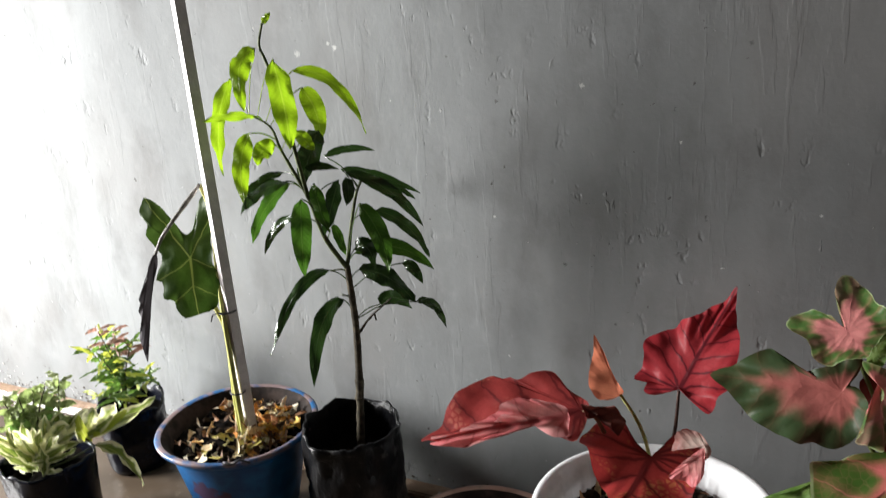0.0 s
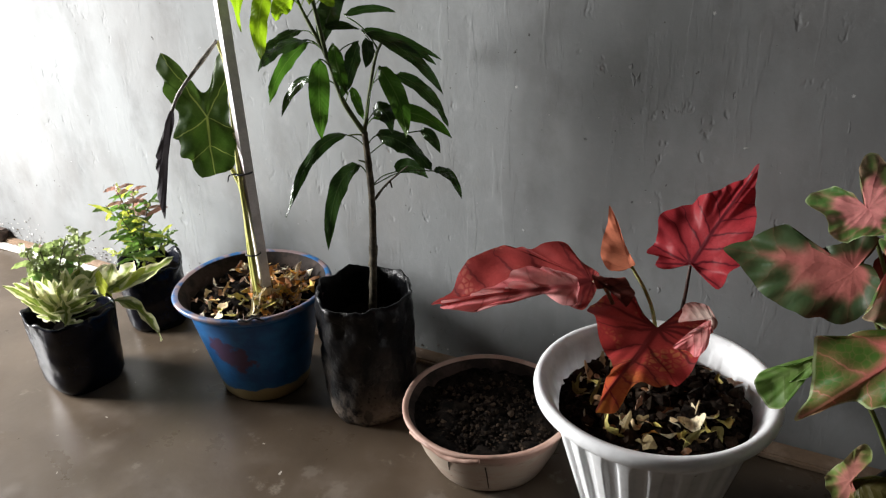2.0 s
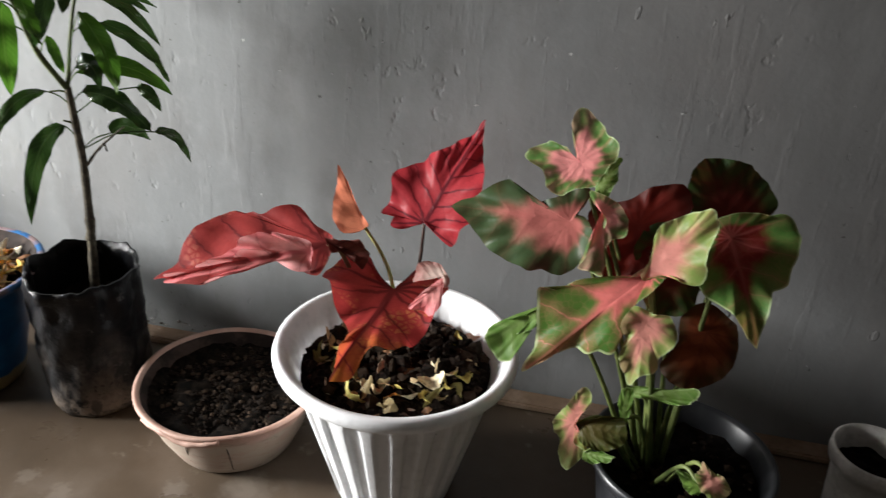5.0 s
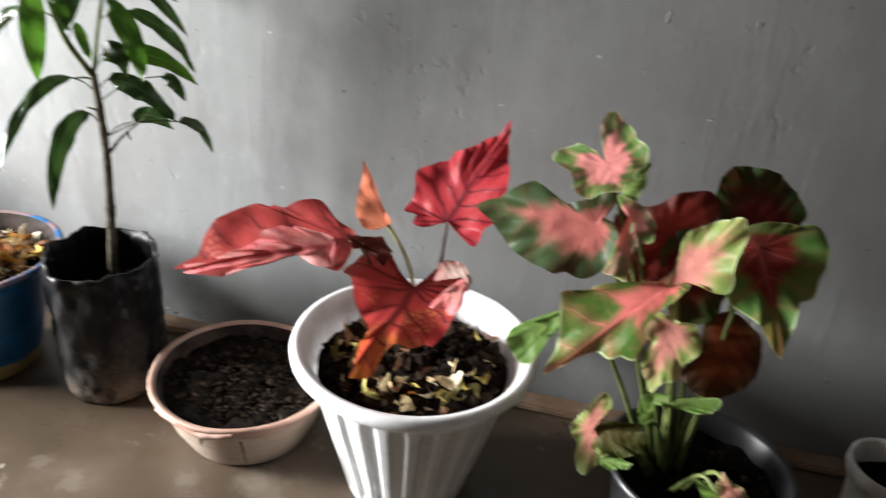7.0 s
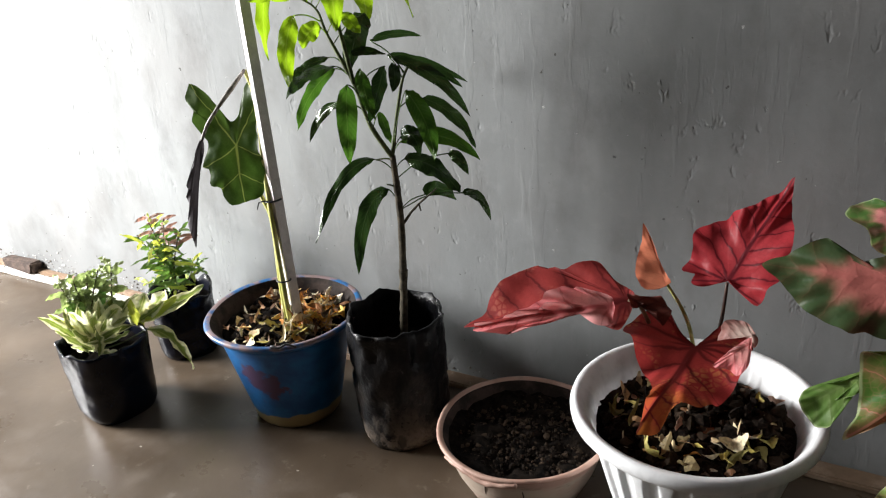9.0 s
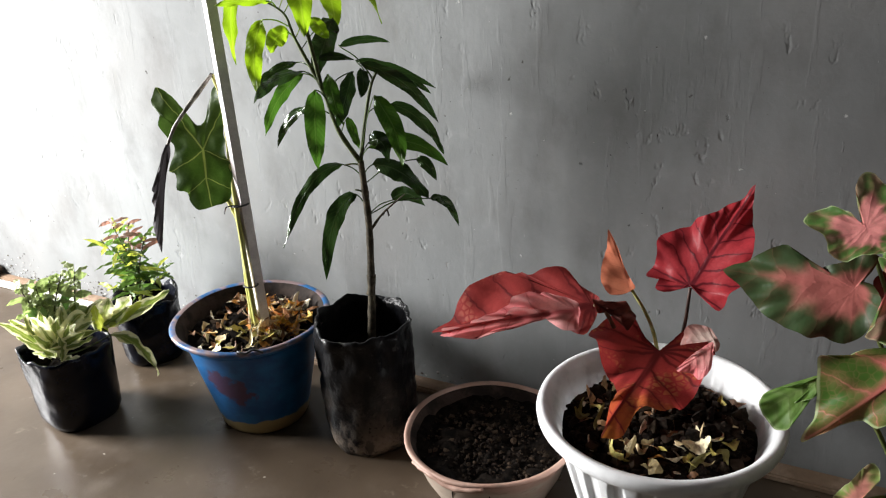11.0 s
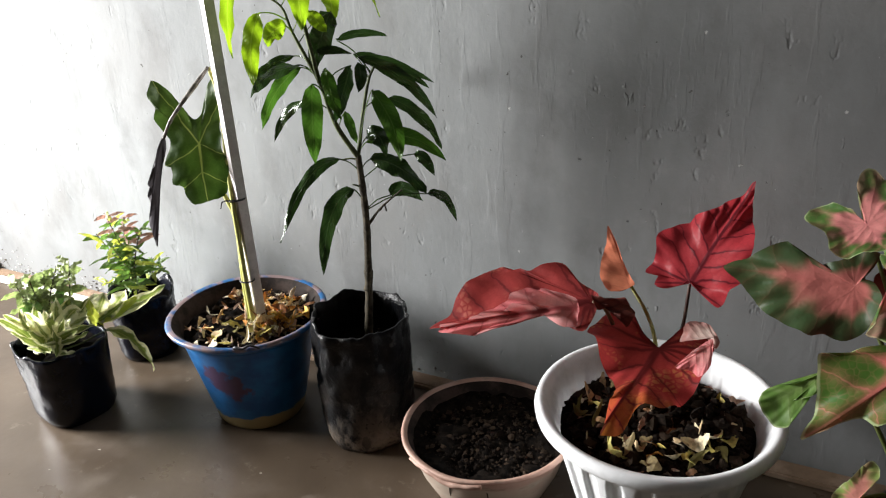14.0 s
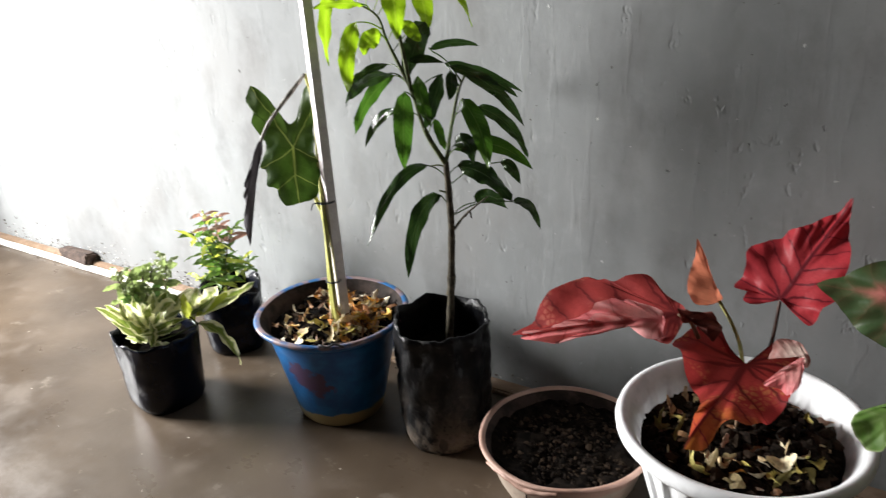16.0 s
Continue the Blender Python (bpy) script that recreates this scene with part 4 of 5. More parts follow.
part("tie_end", tube((tp - side * 0.01, tp - side * 0.03 + Vector((0, 0, 0.004)), tp - side * 0.036 - Vector((0, 0, 0.006))), 0.0014, 0.0010, 6), M_TIE, stake)
lower = lo.lerp(hi, 0.115)
part("tie", tube([lower - side * 0.012 + 0.012 * (math.cos(a) * side + math.sin(a) * back) for a in (0.0, 1.0, 2.0, 3.1, 4.1, 5.2, 6.2)], 0.0014, 0.0014, 6), M_TIE, stake)

# ---- mango sapling in a dusty planting bag ----
sapling = thing("potted_mango_sapling", (-0.378, -0.15, 0), "mango sapling with drooping leaves in a dusty black planting bag", "potted plant", "plants along the wall")
part("planting_bag", bag_mesh(-0.371, -0.167, 0.076, 0.0755, 0.222, 3, 0.0065, 0.012, 0.075, 0.07, facets=9), M_DUSTBAG, sapling, "crumpled black polythene bag, dusty towards its foot")
soil(sapling, (-0.371, -0.166, 0.155), 0.069, 5, 0.008)
clods(sapling, (-0.371, -0.166, 0.155), 0.064, 70, 0.005, 6)
trunk = limb("trunk", ((-0.370, -0.152, 0.140), (-0.363, -0.145, 0.250), (-0.362, -0.143, 0.278), (-0.360, -0.137, 0.376), (-0.362, -0.139, 0.477)), 0.0068, 0.0050, M_BARK, sapling, 12, 0.22)
part("bark_knot", tube(((-0.3635, -0.146, 0.255), (-0.362, -0.1435, 0.270), (-0.3615, -0.1425, 0.288)), 0.0078, 0.0068, 12, 0.3), M_BARK, sapling)
left_branch = limb("branch", ((-0.362, -0.139, 0.474), (-0.380, -0.162, 0.530), (-0.394, -0.171, 0.592), (-0.421, -0.183, 0.662), (-0.432, -0.187, 0.697), (-0.456, -0.200, 0.717)), 0.0040, 0.0012, M_TWIG, sapling, 10, 0.15)
shoot = limb("branch", ((-0.394, -0.171, 0.592), (-0.401, -0.180, 0.668), (-0.410, -0.185, 0.740), (-0.425, -0.186, 0.788), (-0.433, -0.185, 0.810), (-0.426, -0.182, 0.837)), 0.0034, 0.0016, M_TWIG, sapling, 10, 0.15)
right_branch = limb("branch", ((-0.362, -0.139, 0.477), (-0.352, -0.131, 0.540), (-0.342, -0.125, 0.586), (-0.333, -0.120, 0.607)), 0.0032, 0.0016, M_TWIG, sapling, 10, 0.15)
part("twig", tube(((-0.358, -0.136, 0.364), (-0.342, -0.122, 0.389), (-0.311, -0.105, 0.418)), 0.0024, 0.0012, 8, 0.2), M_BARK, sapling)
part("twig", tube(((-0.343, -0.122, 0.386), (-0.336, -0.120, 0.395), (-0.334, -0.118, 0.384)), 0.0018, 0.0012, 8, 0.3), M_BARK, sapling)
part("twig", tube(((-0.362, -0.139, 0.470), (-0.374, -0.141, 0.472), (-0.388, -0.146, 0.470)), 0.0016, 0.0012, 8, 0.15), M_TWIG, sapling)
part("twig", tube(((-0.360, -0.138, 0.424), (-0.366, -0.142, 0.430), (-0.372, -0.147, 0.433)), 0.0016, 0.0012, 8, 0.15), M_TWIG, sapling)
blade(left_branch, (-0.438, -0.190, 0.804), (-0.458, -0.213, 0.789), (-0.434, -0.235, 0.727), 0.028, 15, M_MANGO_YOUNG)
blade(left_branch, (-0.414, -0.185, 0.789), (-0.390, -0.200, 0.727), (-0.380, -0.215, 0.672), 0.035, -10, M_MANGO_YOUNG)
blade(left_branch, (-0.399, -0.165, 0.771), (-0.354, -0.127, 0.764), (-0.335, -0.090, 0.671), 0.018, 30, M_MANGO_YOUNG)
blade(left_branch, (-0.398, -0.150, 0.746), (-0.384, -0.135, 0.715), (-0.396, -0.120, 0.664), 0.030, 10, M_MANGO_YOUNG)
blade(left_branch, (-0.488, -0.190, 0.765), (-0.525, -0.195, 0.706), (-0.520, -0.200, 0.626), 0.023, -25, M_MANGO_YOUNG)
blade(left_branch, (-0.436, -0.210, 0.716), (-0.457, -0.240, 0.723), (-0.479, -0.270, 0.718), 0.014, 20, M_MANGO_YOUNG)
blade(left_branch, (-0.451, -0.210, 0.692), (-0.472, -0.222, 0.651), (-0.455, -0.235, 0.592), 0.026, 10, M_MANGO_YOUNG)
blade(left_branch, (-0.425, -0.190, 0.672), (-0.437, -0.207, 0.671), (-0.434, -0.225, 0.651), 0.027, 0, M_MANGO_YOUNG)
blade(left_branch, (-0.386, -0.190, 0.693), (-0.373, -0.188, 0.678), (-0.363, -0.185, 0.665), 0.019, 10, M_MANGO_YOUNG)
blade(left_branch, (-0.371, -0.160, 0.687), (-0.395, -0.157, 0.647), (-0.415, -0.155, 0.604), 0.034, -15)
blade(right_branch, (-0.386, -0.130, 0.644), (-0.364, -0.095, 0.652), (-0.343, -0.060, 0.639), 0.012, 20)
blade(right_branch, (-0.373, -0.110, 0.620), (-0.338, -0.065, 0.605), (-0.291, -0.020, 0.564), 0.014, 30)
blade(right_branch, (-0.348, -0.135, 0.622), (-0.298, -0.090, 0.591), (-0.277, -0.045, 0.517), 0.020, 25)
blade(trunk, (-0.330, -0.137, 0.576), (-0.291, -0.145, 0.538), (-0.281, -0.153, 0.481), 0.029, 10, M_MANGO_MID)
blade(right_branch, (-0.327, -0.100, 0.557), (-0.289, -0.070, 0.533), (-0.273, -0.040, 0.467), 0.020, 20)
blade(trunk, (-0.354, -0.126, 0.495), (-0.292, -0.108, 0.516), (-0.241, -0.090, 0.467), 0.025, 10, M_MANGO_MID)
blade(trunk, (-0.300, -0.080, 0.468), (-0.282, -0.077, 0.463), (-0.270, -0.075, 0.435), 0.018, 15)
blade(trunk, (-0.344, -0.135, 0.472), (-0.295, -0.128, 0.469), (-0.259, -0.122, 0.423), 0.029, -10)
blade(trunk, (-0.330, -0.110, 0.408), (-0.319, -0.087, 0.420), (-0.298, -0.065, 0.386), 0.023, 0)
blade(trunk, (-0.280, -0.080, 0.406), (-0.259, -0.060, 0.402), (-0.253, -0.040, 0.348), 0.015, 20)
blade(trunk, (-0.390, -0.146, 0.471), (-0.422, -0.196, 0.466), (-0.443, -0.245, 0.366), 0.019, 15)
blade(trunk, (-0.372, -0.147, 0.426), (-0.393, -0.188, 0.407), (-0.384, -0.229, 0.315), 0.027, -12)
blade(left_branch, (-0.390, -0.194, 0.595), (-0.390, -0.204, 0.542), (-0.386, -0.213, 0.485), 0.030, 0, M_MANGO_MID)
blade(left_branch, (-0.415, -0.180, 0.564), (-0.453, -0.182, 0.552), (-0.480, -0.183, 0.500), 0.015, 20)
blade(left_branch, (-0.425, -0.170, 0.615), (-0.451, -0.215, 0.612), (-0.445, -0.260, 0.588), 0.019, 25)
blade(left_branch, (-0.427, -0.168, 0.611), (-0.455, -0.202, 0.583), (-0.455, -0.235, 0.535), 0.020, -20, M_MANGO_MID)
blade(left_branch, (-0.360, -0.140, 0.611), (-0.364, -0.160, 0.573), (-0.369, -0.180, 0.538), 0.023, -15)
blade(right_branch, (-0.349, -0.136, 0.615), (-0.339, -0.143, 0.597), (-0.345, -0.149, 0.576), 0.018, 0)
blade(left_branch, (-0.380, -0.172, 0.613), (-0.376, -0.174, 0.576), (-0.360, -0.175, 0.542), 0.021, 20, M_MANGO_MID)
blade(left_branch, (-0.370, -0.150, 0.546), (-0.360, -0.153, 0.525), (-0.351, -0.155, 0.501), 0.014, 0, M_MANGO_MID)
blade(trunk, (-0.348, -0.134, 0.505), (-0.321, -0.137, 0.519), (-0.312, -0.140, 0.480), 0.027, 0)
blade(left_branch, (-0.439, -0.165, 0.626), (-0.474, -0.182, 0.615), (-0.487, -0.200, 0.595), 0.016, 15)
blade(left_branch, (-0.401, -0.160, 0.631), (-0.388, -0.150, 0.636), (-0.356, -0.140, 0.628), 0.013, 10)
blade(right_branch, (-0.336, -0.115, 0.607), (-0.304, -0.087, 0.598), (-0.279, -0.060, 0.566), 0.014, 10)
blade(shoot, (-0.426, -0.182, 0.837), (-0.420, -0.180, 0.844), (-0.414, -0.176, 0.851), 0.009, 0, M_MANGO_YOUNG)

# ---- shallow bowl ----
OX, OY = -0.130, -0.208
bowl = thing("planting_bowl", (OX, OY, 0), "faded terracotta plastic bowl filled with dark soil", "bowl")


def dent_bowl(a, r, z, k):
    return r * (1 + 0.012 * math.sin(2 * a + 1.0) + 0.004 * math.sin(7 * a)), z * (1 + 0.02 * math.sin(2 * a + 2.5))


part("bowl_wall", lathe(((0.072, 0.0), (0.080, 0.0), (0.086, 0.005), (0.103, 0.040), (0.114, 0.074), (0.117, 0.080), (0.117, 0.090), (0.124, 0.093), (0.129, 0.098), (0.129, 0.102), (0.125, 0.103), (0.120, 0.100)), (OX, OY, 0), 72, dent_bowl), M_BOWL, bowl)
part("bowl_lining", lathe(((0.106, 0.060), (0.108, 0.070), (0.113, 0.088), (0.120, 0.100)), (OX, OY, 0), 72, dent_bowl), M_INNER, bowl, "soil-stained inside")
soil(bowl, (OX, OY, 0.084), 0.1135, 9, 0.012, rise=-0.010)
clods(bowl, (OX, OY, 0.079), 0.106, 1100, 0.0034, 10)
for x, y, z0, z1, lean in ((-0.150, -0.3295, 0.030, 0.082, 0.004), (-0.078, -0.3235, 0.018, 0.086, -0.002), (-0.218, -0.295, 0.040, 0.088, 0.003)):
    d = Vector((x - OX, y - OY, 0)).normalized()
    ends = [Vector((OX, OY, 0)) + d * (0.0862 + (z - 0.005) * 0.42 + 0.0006) + Vector((lean * k, 0, z)) for k, z in enumerate((z0, (z0 + z1) / 2, z1 - 0.012))]
    part("crack", tube(ends, 0.0007, 0.0009, 5), M_INNER, bowl, "dark crack in the plastic")
part("rim_flap", tube([(OX + 0.1275 * math.cos(a), OY + 0.1275 * math.sin(a), 0.094 + 0.003 * math.sin(9 * a)) for a in (4.05, 4.25, 4.45, 4.65, 4.85, 5.05)], 0.0030, 0.0040, 6, 0.5), M_BOWL, bowl, "split and bent stretch of the rim")
part("handle_tab", box((OX + 0.058, OY + 0.088, 0.074), (OX + 0.070, OY + 0.094, 0.100), 0.001), M_BOWL, bowl, "", False)

# ---- white fluted pot with the red caladium ----
WX, WY = 0.117, -0.230
caladium = thing("potted_red_caladium", (WX, WY, 0), "white fluted plastic pot with a red-leaved caladium", "potted plant", "plants along the wall")


def flutes(a, r, z, k):
    w = min(1.0, max(0.0, 0.5 + 1.5 * math.cos(22 * a)))
    w = w * w * (3 - 2 * w)
    top = min(1, max(0, (0.196 - 0.02 * (1 - w) - z) / 0.010))
    foot = min(1, max(0, (z - 0.012) / 0.01))
    return r - 0.0055 * w * top * foot, z


rise_out = [(0.082 + (0.130 - 0.082) * f, 0.010 + 0.180 * f) for f in (0, 0.05, 0.1, 0.3, 0.5, 0.7, 0.8, 0.86, 0.9, 0.94, 0.97, 1.0)]
rise_in = [(r - 0.003, z) for r, z in rise_out[::-1][:8]]
part("pot", lathe([(0.070, 0.0), (0.079, 0.0)] + rise_out + [(0.133, 0.199), (0.136, 0.203), (0.149, 0.209), (0.154, 0.215), (0.155, 0.222), (0.153, 0.228), (0.149, 0.2305), (0.143, 0.229), (0.136, 0.219), (0.130, 0.204)] + rise_in, (WX, WY, 0), 352, flutes), M_WHITE, caladium, "white plastic with upright flutes and a broad rim")
soil(caladium, (WX, WY, 0.188), 0.1215, 12, 0.014, rise=0.016)
clods(caladium, (WX, WY, 0.190), 0.112, 760, 0.0085, 13, rise=0.016)
clods(caladium, (WX, WY, 0.192), 0.114, 950, 0.0040, 16, rise=0.016)
clods(caladium, (WX + 0.045, WY + 0.015, 0.202), 0.060, 150, 0.0100, 17, rise=0.016)
litter(caladium, (WX, WY, 0.195), 0.109, 46, 0.010, 14, rise=0.014)
litter(caladium, (WX, WY, 0.198), 0.103, 32, 0.015, 15, rise=0.014, sector=(-1.9, 0.6), inner=0.3, material=M_CHIPS, tilt=0.9, broad=1.5)
litter(caladium, (WX, WY, 0.196), 0.101, 15, 0.017, 18, rise=0.014, sector=(2.4, 4.4), inner=0.35, material=M_CHIPS, tilt=0.8, broad=1.0)
stem = part("stalk", tube(((0.086, -0.216, 0.160), (0.074, -0.226, 0.27), (0.052, -0.244, 0.350), (0.035, -0.250, 0.366)), 0.0032, 0.0022), M_REDSTALK, caladium)
heart(stem, (0.033, -0.250, 0.366), (-0.174, -0.293, 0.307), (0.05, -0.5, 0.85), ((3, 0.88), (7, 0.78), (10, 0.65), (8, 0.56), (0, 0.51), (-5, 0.46), (-6, 0.37), (2, 0.30), (16, 0.22), (49, 0.18), (74, 0.18), (96, 0.10), (-172, 0.05), (-92, 0.09), (-66, 0.18), (-63, 0.31), (-55, 0.36), (-37, 0.46), (-36, 0.52), (-32, 0.57), (-33, 0.65), (-22, 0.73), (-14, 0.81), (-4, 0.87), (0, 1.00)), M_PINK, 0.005, 0.0, 0.0, frill=5, arch=0.02, seed=1.0, ruffle=0.3)
heart(stem, (0.018, -0.270, 0.365), (-0.161, -0.300, 0.311), (0.05, -0.75, 0.6), ((4, 0.86), (8, 0.67), (7, 0.56), (-1, 0.48), (-7, 0.42), (-10, 0.34), (-5, 0.26), (14, 0.18), (48, 0.15), (97, 0.10), (173, 0.03), (-82, 0.08), (-44, 0.17), (-34, 0.26), (-30, 0.35), (-18, 0.40), (-9, 0.51), (-3, 0.61), (-1, 0.78), (0, 1.00)), M_FOLD, 0.010, 0.0, 0.0, frill=9, name="leaf_fold", arch=0.04, pucker=0.03)
heart(stem, (0.036, -0.255, 0.373), (0.082, -0.262, 0.353), (0.1, -0.6, 0.7), ((-34, 0.28), (9, 0.41), (15, 0.71), (0, 0.78), (-2, 1.00), (10, 1.05), (21, 1.01), (36, 0.70), (30, 0.30), (144, 0.10)), M_DRY, 0.006, 0.2, 0.2, frill=6)
stem = part("stalk", tube(((0.112, -0.222, 0.160), (0.112, -0.224, 0.270), (0.107, -0.228, 0.320), (0.096, -0.236, 0.358), (0.079, -0.243, 0.391)), 0.0030, 0.0018), M_PETIOLE, caladium)
heart(stem, (0.078, -0.243, 0.389), (0.052, -0.257, 0.470), (0.25, -0.9, 0.3), ((6, 0.81), (21, 0.62), (44, 0.47), (66, 0.35), (82, 0.26), (85, 0.11), (-74, 0.07), (-22, 0.15), (-4, 0.44), (-3, 0.67), (-2, 0.81), (0, 1.00)), M_ORANGE, 0.0012, 0.05, 0.10, pucker=0.006)
stem = part("stalk", tube(((0.128, -0.212, 0.160), (0.134, -0.208, 0.300), (0.137, -0.203, 0.342), (0.139, -0.200, 0.384)), 0.0030, 0.0020), M_DARKSTALK, caladium)
heart(stem, (0.139, -0.200, 0.386), (0.192, -0.150, 0.508), (-0.15, -0.85, 0.45), ((0, 1.00), (3, 0.87), (8, 0.76), (19, 0.63), (29, 0.60), (35, 0.53), (45, 0.52), (56, 0.51), (68, 0.48), (80, 0.40), (104, 0.40), (108, 0.36), (105, 0.27), (123, 0.31), (132, 0.24), (131, 0.09), (66, 0.03), (-95, 0.06), (-104, 0.18), (-101, 0.30), (-89, 0.33), (-68, 0.36), (-57, 0.43), (-41, 0.49), (-30, 0.60), (-21, 0.66), (-11, 0.71), (-5, 0.82)), M_RED, 0.007, 0.10, 0.0, frill=7, pucker=0.022)
stem = part("stalk", tube(((0.108, -0.228, 0.160), (0.114, -0.236, 0.25), (0.120, -0.258, 0.324)), 0.0032, 0.0022), M_REDSTALK, caladium)
heart(stem, (0.120, -0.262, 0.328), (0.096, -0.420, 0.304), (-0.05, -0.62, 0.8), ((4, 0.98), (7, 0.91), (10, 0.77), (18, 0.71), (28, 0.67), (38, 0.54), (53, 0.47), (67, 0.42), (83, 0.39), (107, 0.36), (126, 0.41), (147, 0.45), (160, 0.42), (167, 0.33), (163, 0.20), (173, 0.09), (-150, 0.01), (-107, 0.08), (-106, 0.18), (-121, 0.31), (-118, 0.42), (-104, 0.52), (-91, 0.55), (-76, 0.52), (-62, 0.45), (-42, 0.46), (-27, 0.45), (-12, 0.52), (-7, 0.62), (-1, 0.87), (0, 1.00)), M_RUST, 0.008, -0.10, 0.0, frill=6, pucker=0.020)
heart(stem, (0.182, -0.295, 0.363), (0.147, -0.305, 0.331), (0.1, -0.8, 0.5), ((-21, 0.31), (-6, 0.70), (0, 1.00), (15, 0.81), (35, 0.78), (52, 0.50), (-144, 0.13)), M_FOLD, 0.003, 0.1, 0.1, frill=4, name="leaf_fold")
heart(stem, (0.182, -0.282, 0.366), (0.144, -0.278, 0.352), (0.1, -0.7, 0.6), ((5, 0.64), (-9, 0.25), (93, 0.32), (138, 0.17), (-85, 0.31), (-48, 0.63), (-28, 0.84), (1, 1.04)), M_PALEFOLD, 0.003, 0.1, 0.1, frill=4, name="leaf_fold")

# ---- dark pot with the pink and green caladium ----
CX, CY = 0.475, -0.285
green = thing("potted_green_caladium", (CX, CY, 0), "dark grey pot with a crowded pink and green caladium", "potted plant", "plants along the wall")
part("pot", lathe(((0.065, 0.0), (0.070, 0.0), (0.073, 0.005), (0.096, 0.155), (0.097, 0.165), (0.103, 0.168), (0.107, 0.176), (0.107, 0.182), (0.103, 0.184), (0.098, 0.178), (0.092, 0.15)), (CX, CY, 0), 72), M_GREYPOT, green, "dark grey plastic with a rolled rim")
soil(green, (CX, CY, 0.152), 0.094, 21, 0.01)
clods(green, (CX, CY, 0.153), 0.088, 120, 0.006, 22)


def stalked(root, att, bend=0.03, r=0.0032):
    a, b = Vector(root), Vector(att) + Vector((0.001, 0.004, -0.004))
    mid = a.lerp(b, 0.55) + Vector((0, 0, bend))
    return part("stalk", tube((a, mid, b), r, r * 0.6), M_GREENSTALK, green)


def caladium_leaf(att, tip, face, shape, material, wave, droop, cup, root):
    stem = stalked((CX - 0.03 + root[0] * 0.5, CY + 0.01 + root[1] * 0.6, 0.15), att)
    heart(stem, att, tip, face, shape, material, wave, droop, 0.0, cup, frill=5)


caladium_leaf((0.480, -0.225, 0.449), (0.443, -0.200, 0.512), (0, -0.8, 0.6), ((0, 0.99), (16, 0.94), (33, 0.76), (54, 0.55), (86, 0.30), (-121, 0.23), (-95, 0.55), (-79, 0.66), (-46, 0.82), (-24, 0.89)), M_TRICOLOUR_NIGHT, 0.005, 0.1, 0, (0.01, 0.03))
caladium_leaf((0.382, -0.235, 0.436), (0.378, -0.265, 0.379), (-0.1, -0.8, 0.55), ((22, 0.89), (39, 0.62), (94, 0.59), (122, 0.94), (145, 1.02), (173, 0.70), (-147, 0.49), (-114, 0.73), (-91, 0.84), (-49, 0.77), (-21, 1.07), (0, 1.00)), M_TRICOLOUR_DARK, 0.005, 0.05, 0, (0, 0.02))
caladium_leaf((0.312, -0.255, 0.510), (0.332, -0.285, 0.496), (-0.1, -0.72, 0.68), ((22, 0.76), (49, 0.88), (75, 1.05), (84, 1.08), (107, 1.04), (131, 1.38), (146, 1.65), (156, 1.56), (163, 1.28), (168, 0.82), (-165, 0.19), (-170, 0.58), (-158, 1.09), (-144, 1.45), (-131, 1.57), (-117, 1.24), (-98, 0.99), (-74, 1.15), (-54, 1.08), (-31, 0.89), (-1, 1.00)), M_TRICOLOUR, 0.004, 0.05, 0.05, (-0.03, 0.0))
caladium_leaf((0.337, -0.245, 0.483), (0.351, -0.235, 0.512), (-0.1, -0.6, 0.8), ((31, 0.48), (122, 0.21), (-157, 0.37), (-92, 0.41), (-24, 0.62), (0, 1.05)), M_CALGREEN, 0.004, 0.1, 0, (-0.02, 0.02))
# left leaf whose tip is in shade, put into its dark colour
caladium_leaf((0.310, -0.275, 0.451), (0.180, -0.265, 0.449), (-0.1, -0.75, 0.6), ((8, 0.85), (19, 0.74), (29, 0.68), (42, 0.59), (54, 0.53), (63, 0.51), (70, 0.44), (80, 0.44), (92, 0.43), (106, 0.38), (122, 0.31), (145, 0.24), (165, 0.20), (-156, 0.13), (-129, 0.09), (-122, 0.20), (-116, 0.30), (-89, 0.25), (-54, 0.22), (-24, 0.31), (-20, 0.43), (-25, 0.52), (-26, 0.60), (-16, 0.71), (-7, 0.85), (0, 1.00)), M_TRICOLOUR_SHADED, 0.006, 0.05, 0, (-0.03, 0.01))
caladium_leaf((0.341, -0.290, 0.473), (0.351, -0.305, 0.410), (0.2, -0.85, 0.45), ((6, 0.58), (17, 0.49), (42, 0.51), (65, 0.45), (99, 0.34), (162, 0.26), (-156, 0.37), (-145, 0.19), (28, 0.13), (-5, 0.36), (-23, 0.66), (-25, 0.93), (-11, 0.97), (0, 1.01)), M_TRICOLOUR, 0.005, 0.1, 0.1, (-0.02, 0.0))
caladium_leaf((0.472, -0.270, 0.456), (0.514, -0.335, 0.373), (0.15, -0.75, 0.62), ((7, 0.78), (20, 0.60), (39, 0.65), (60, 0.61), (79, 0.59), (101, 0.57), (110, 0.39), (136, 0.26), (-160, 0.21), (-101, 0.22), (-62, 0.40), (-46, 0.54), (-35, 0.58), (-18, 0.65), (-10, 0.80), (-4, 0.92), (0, 1.00)), M_TRICOLOUR_BIG, 0.006, 0.1, 0, (0.02, 0.01))
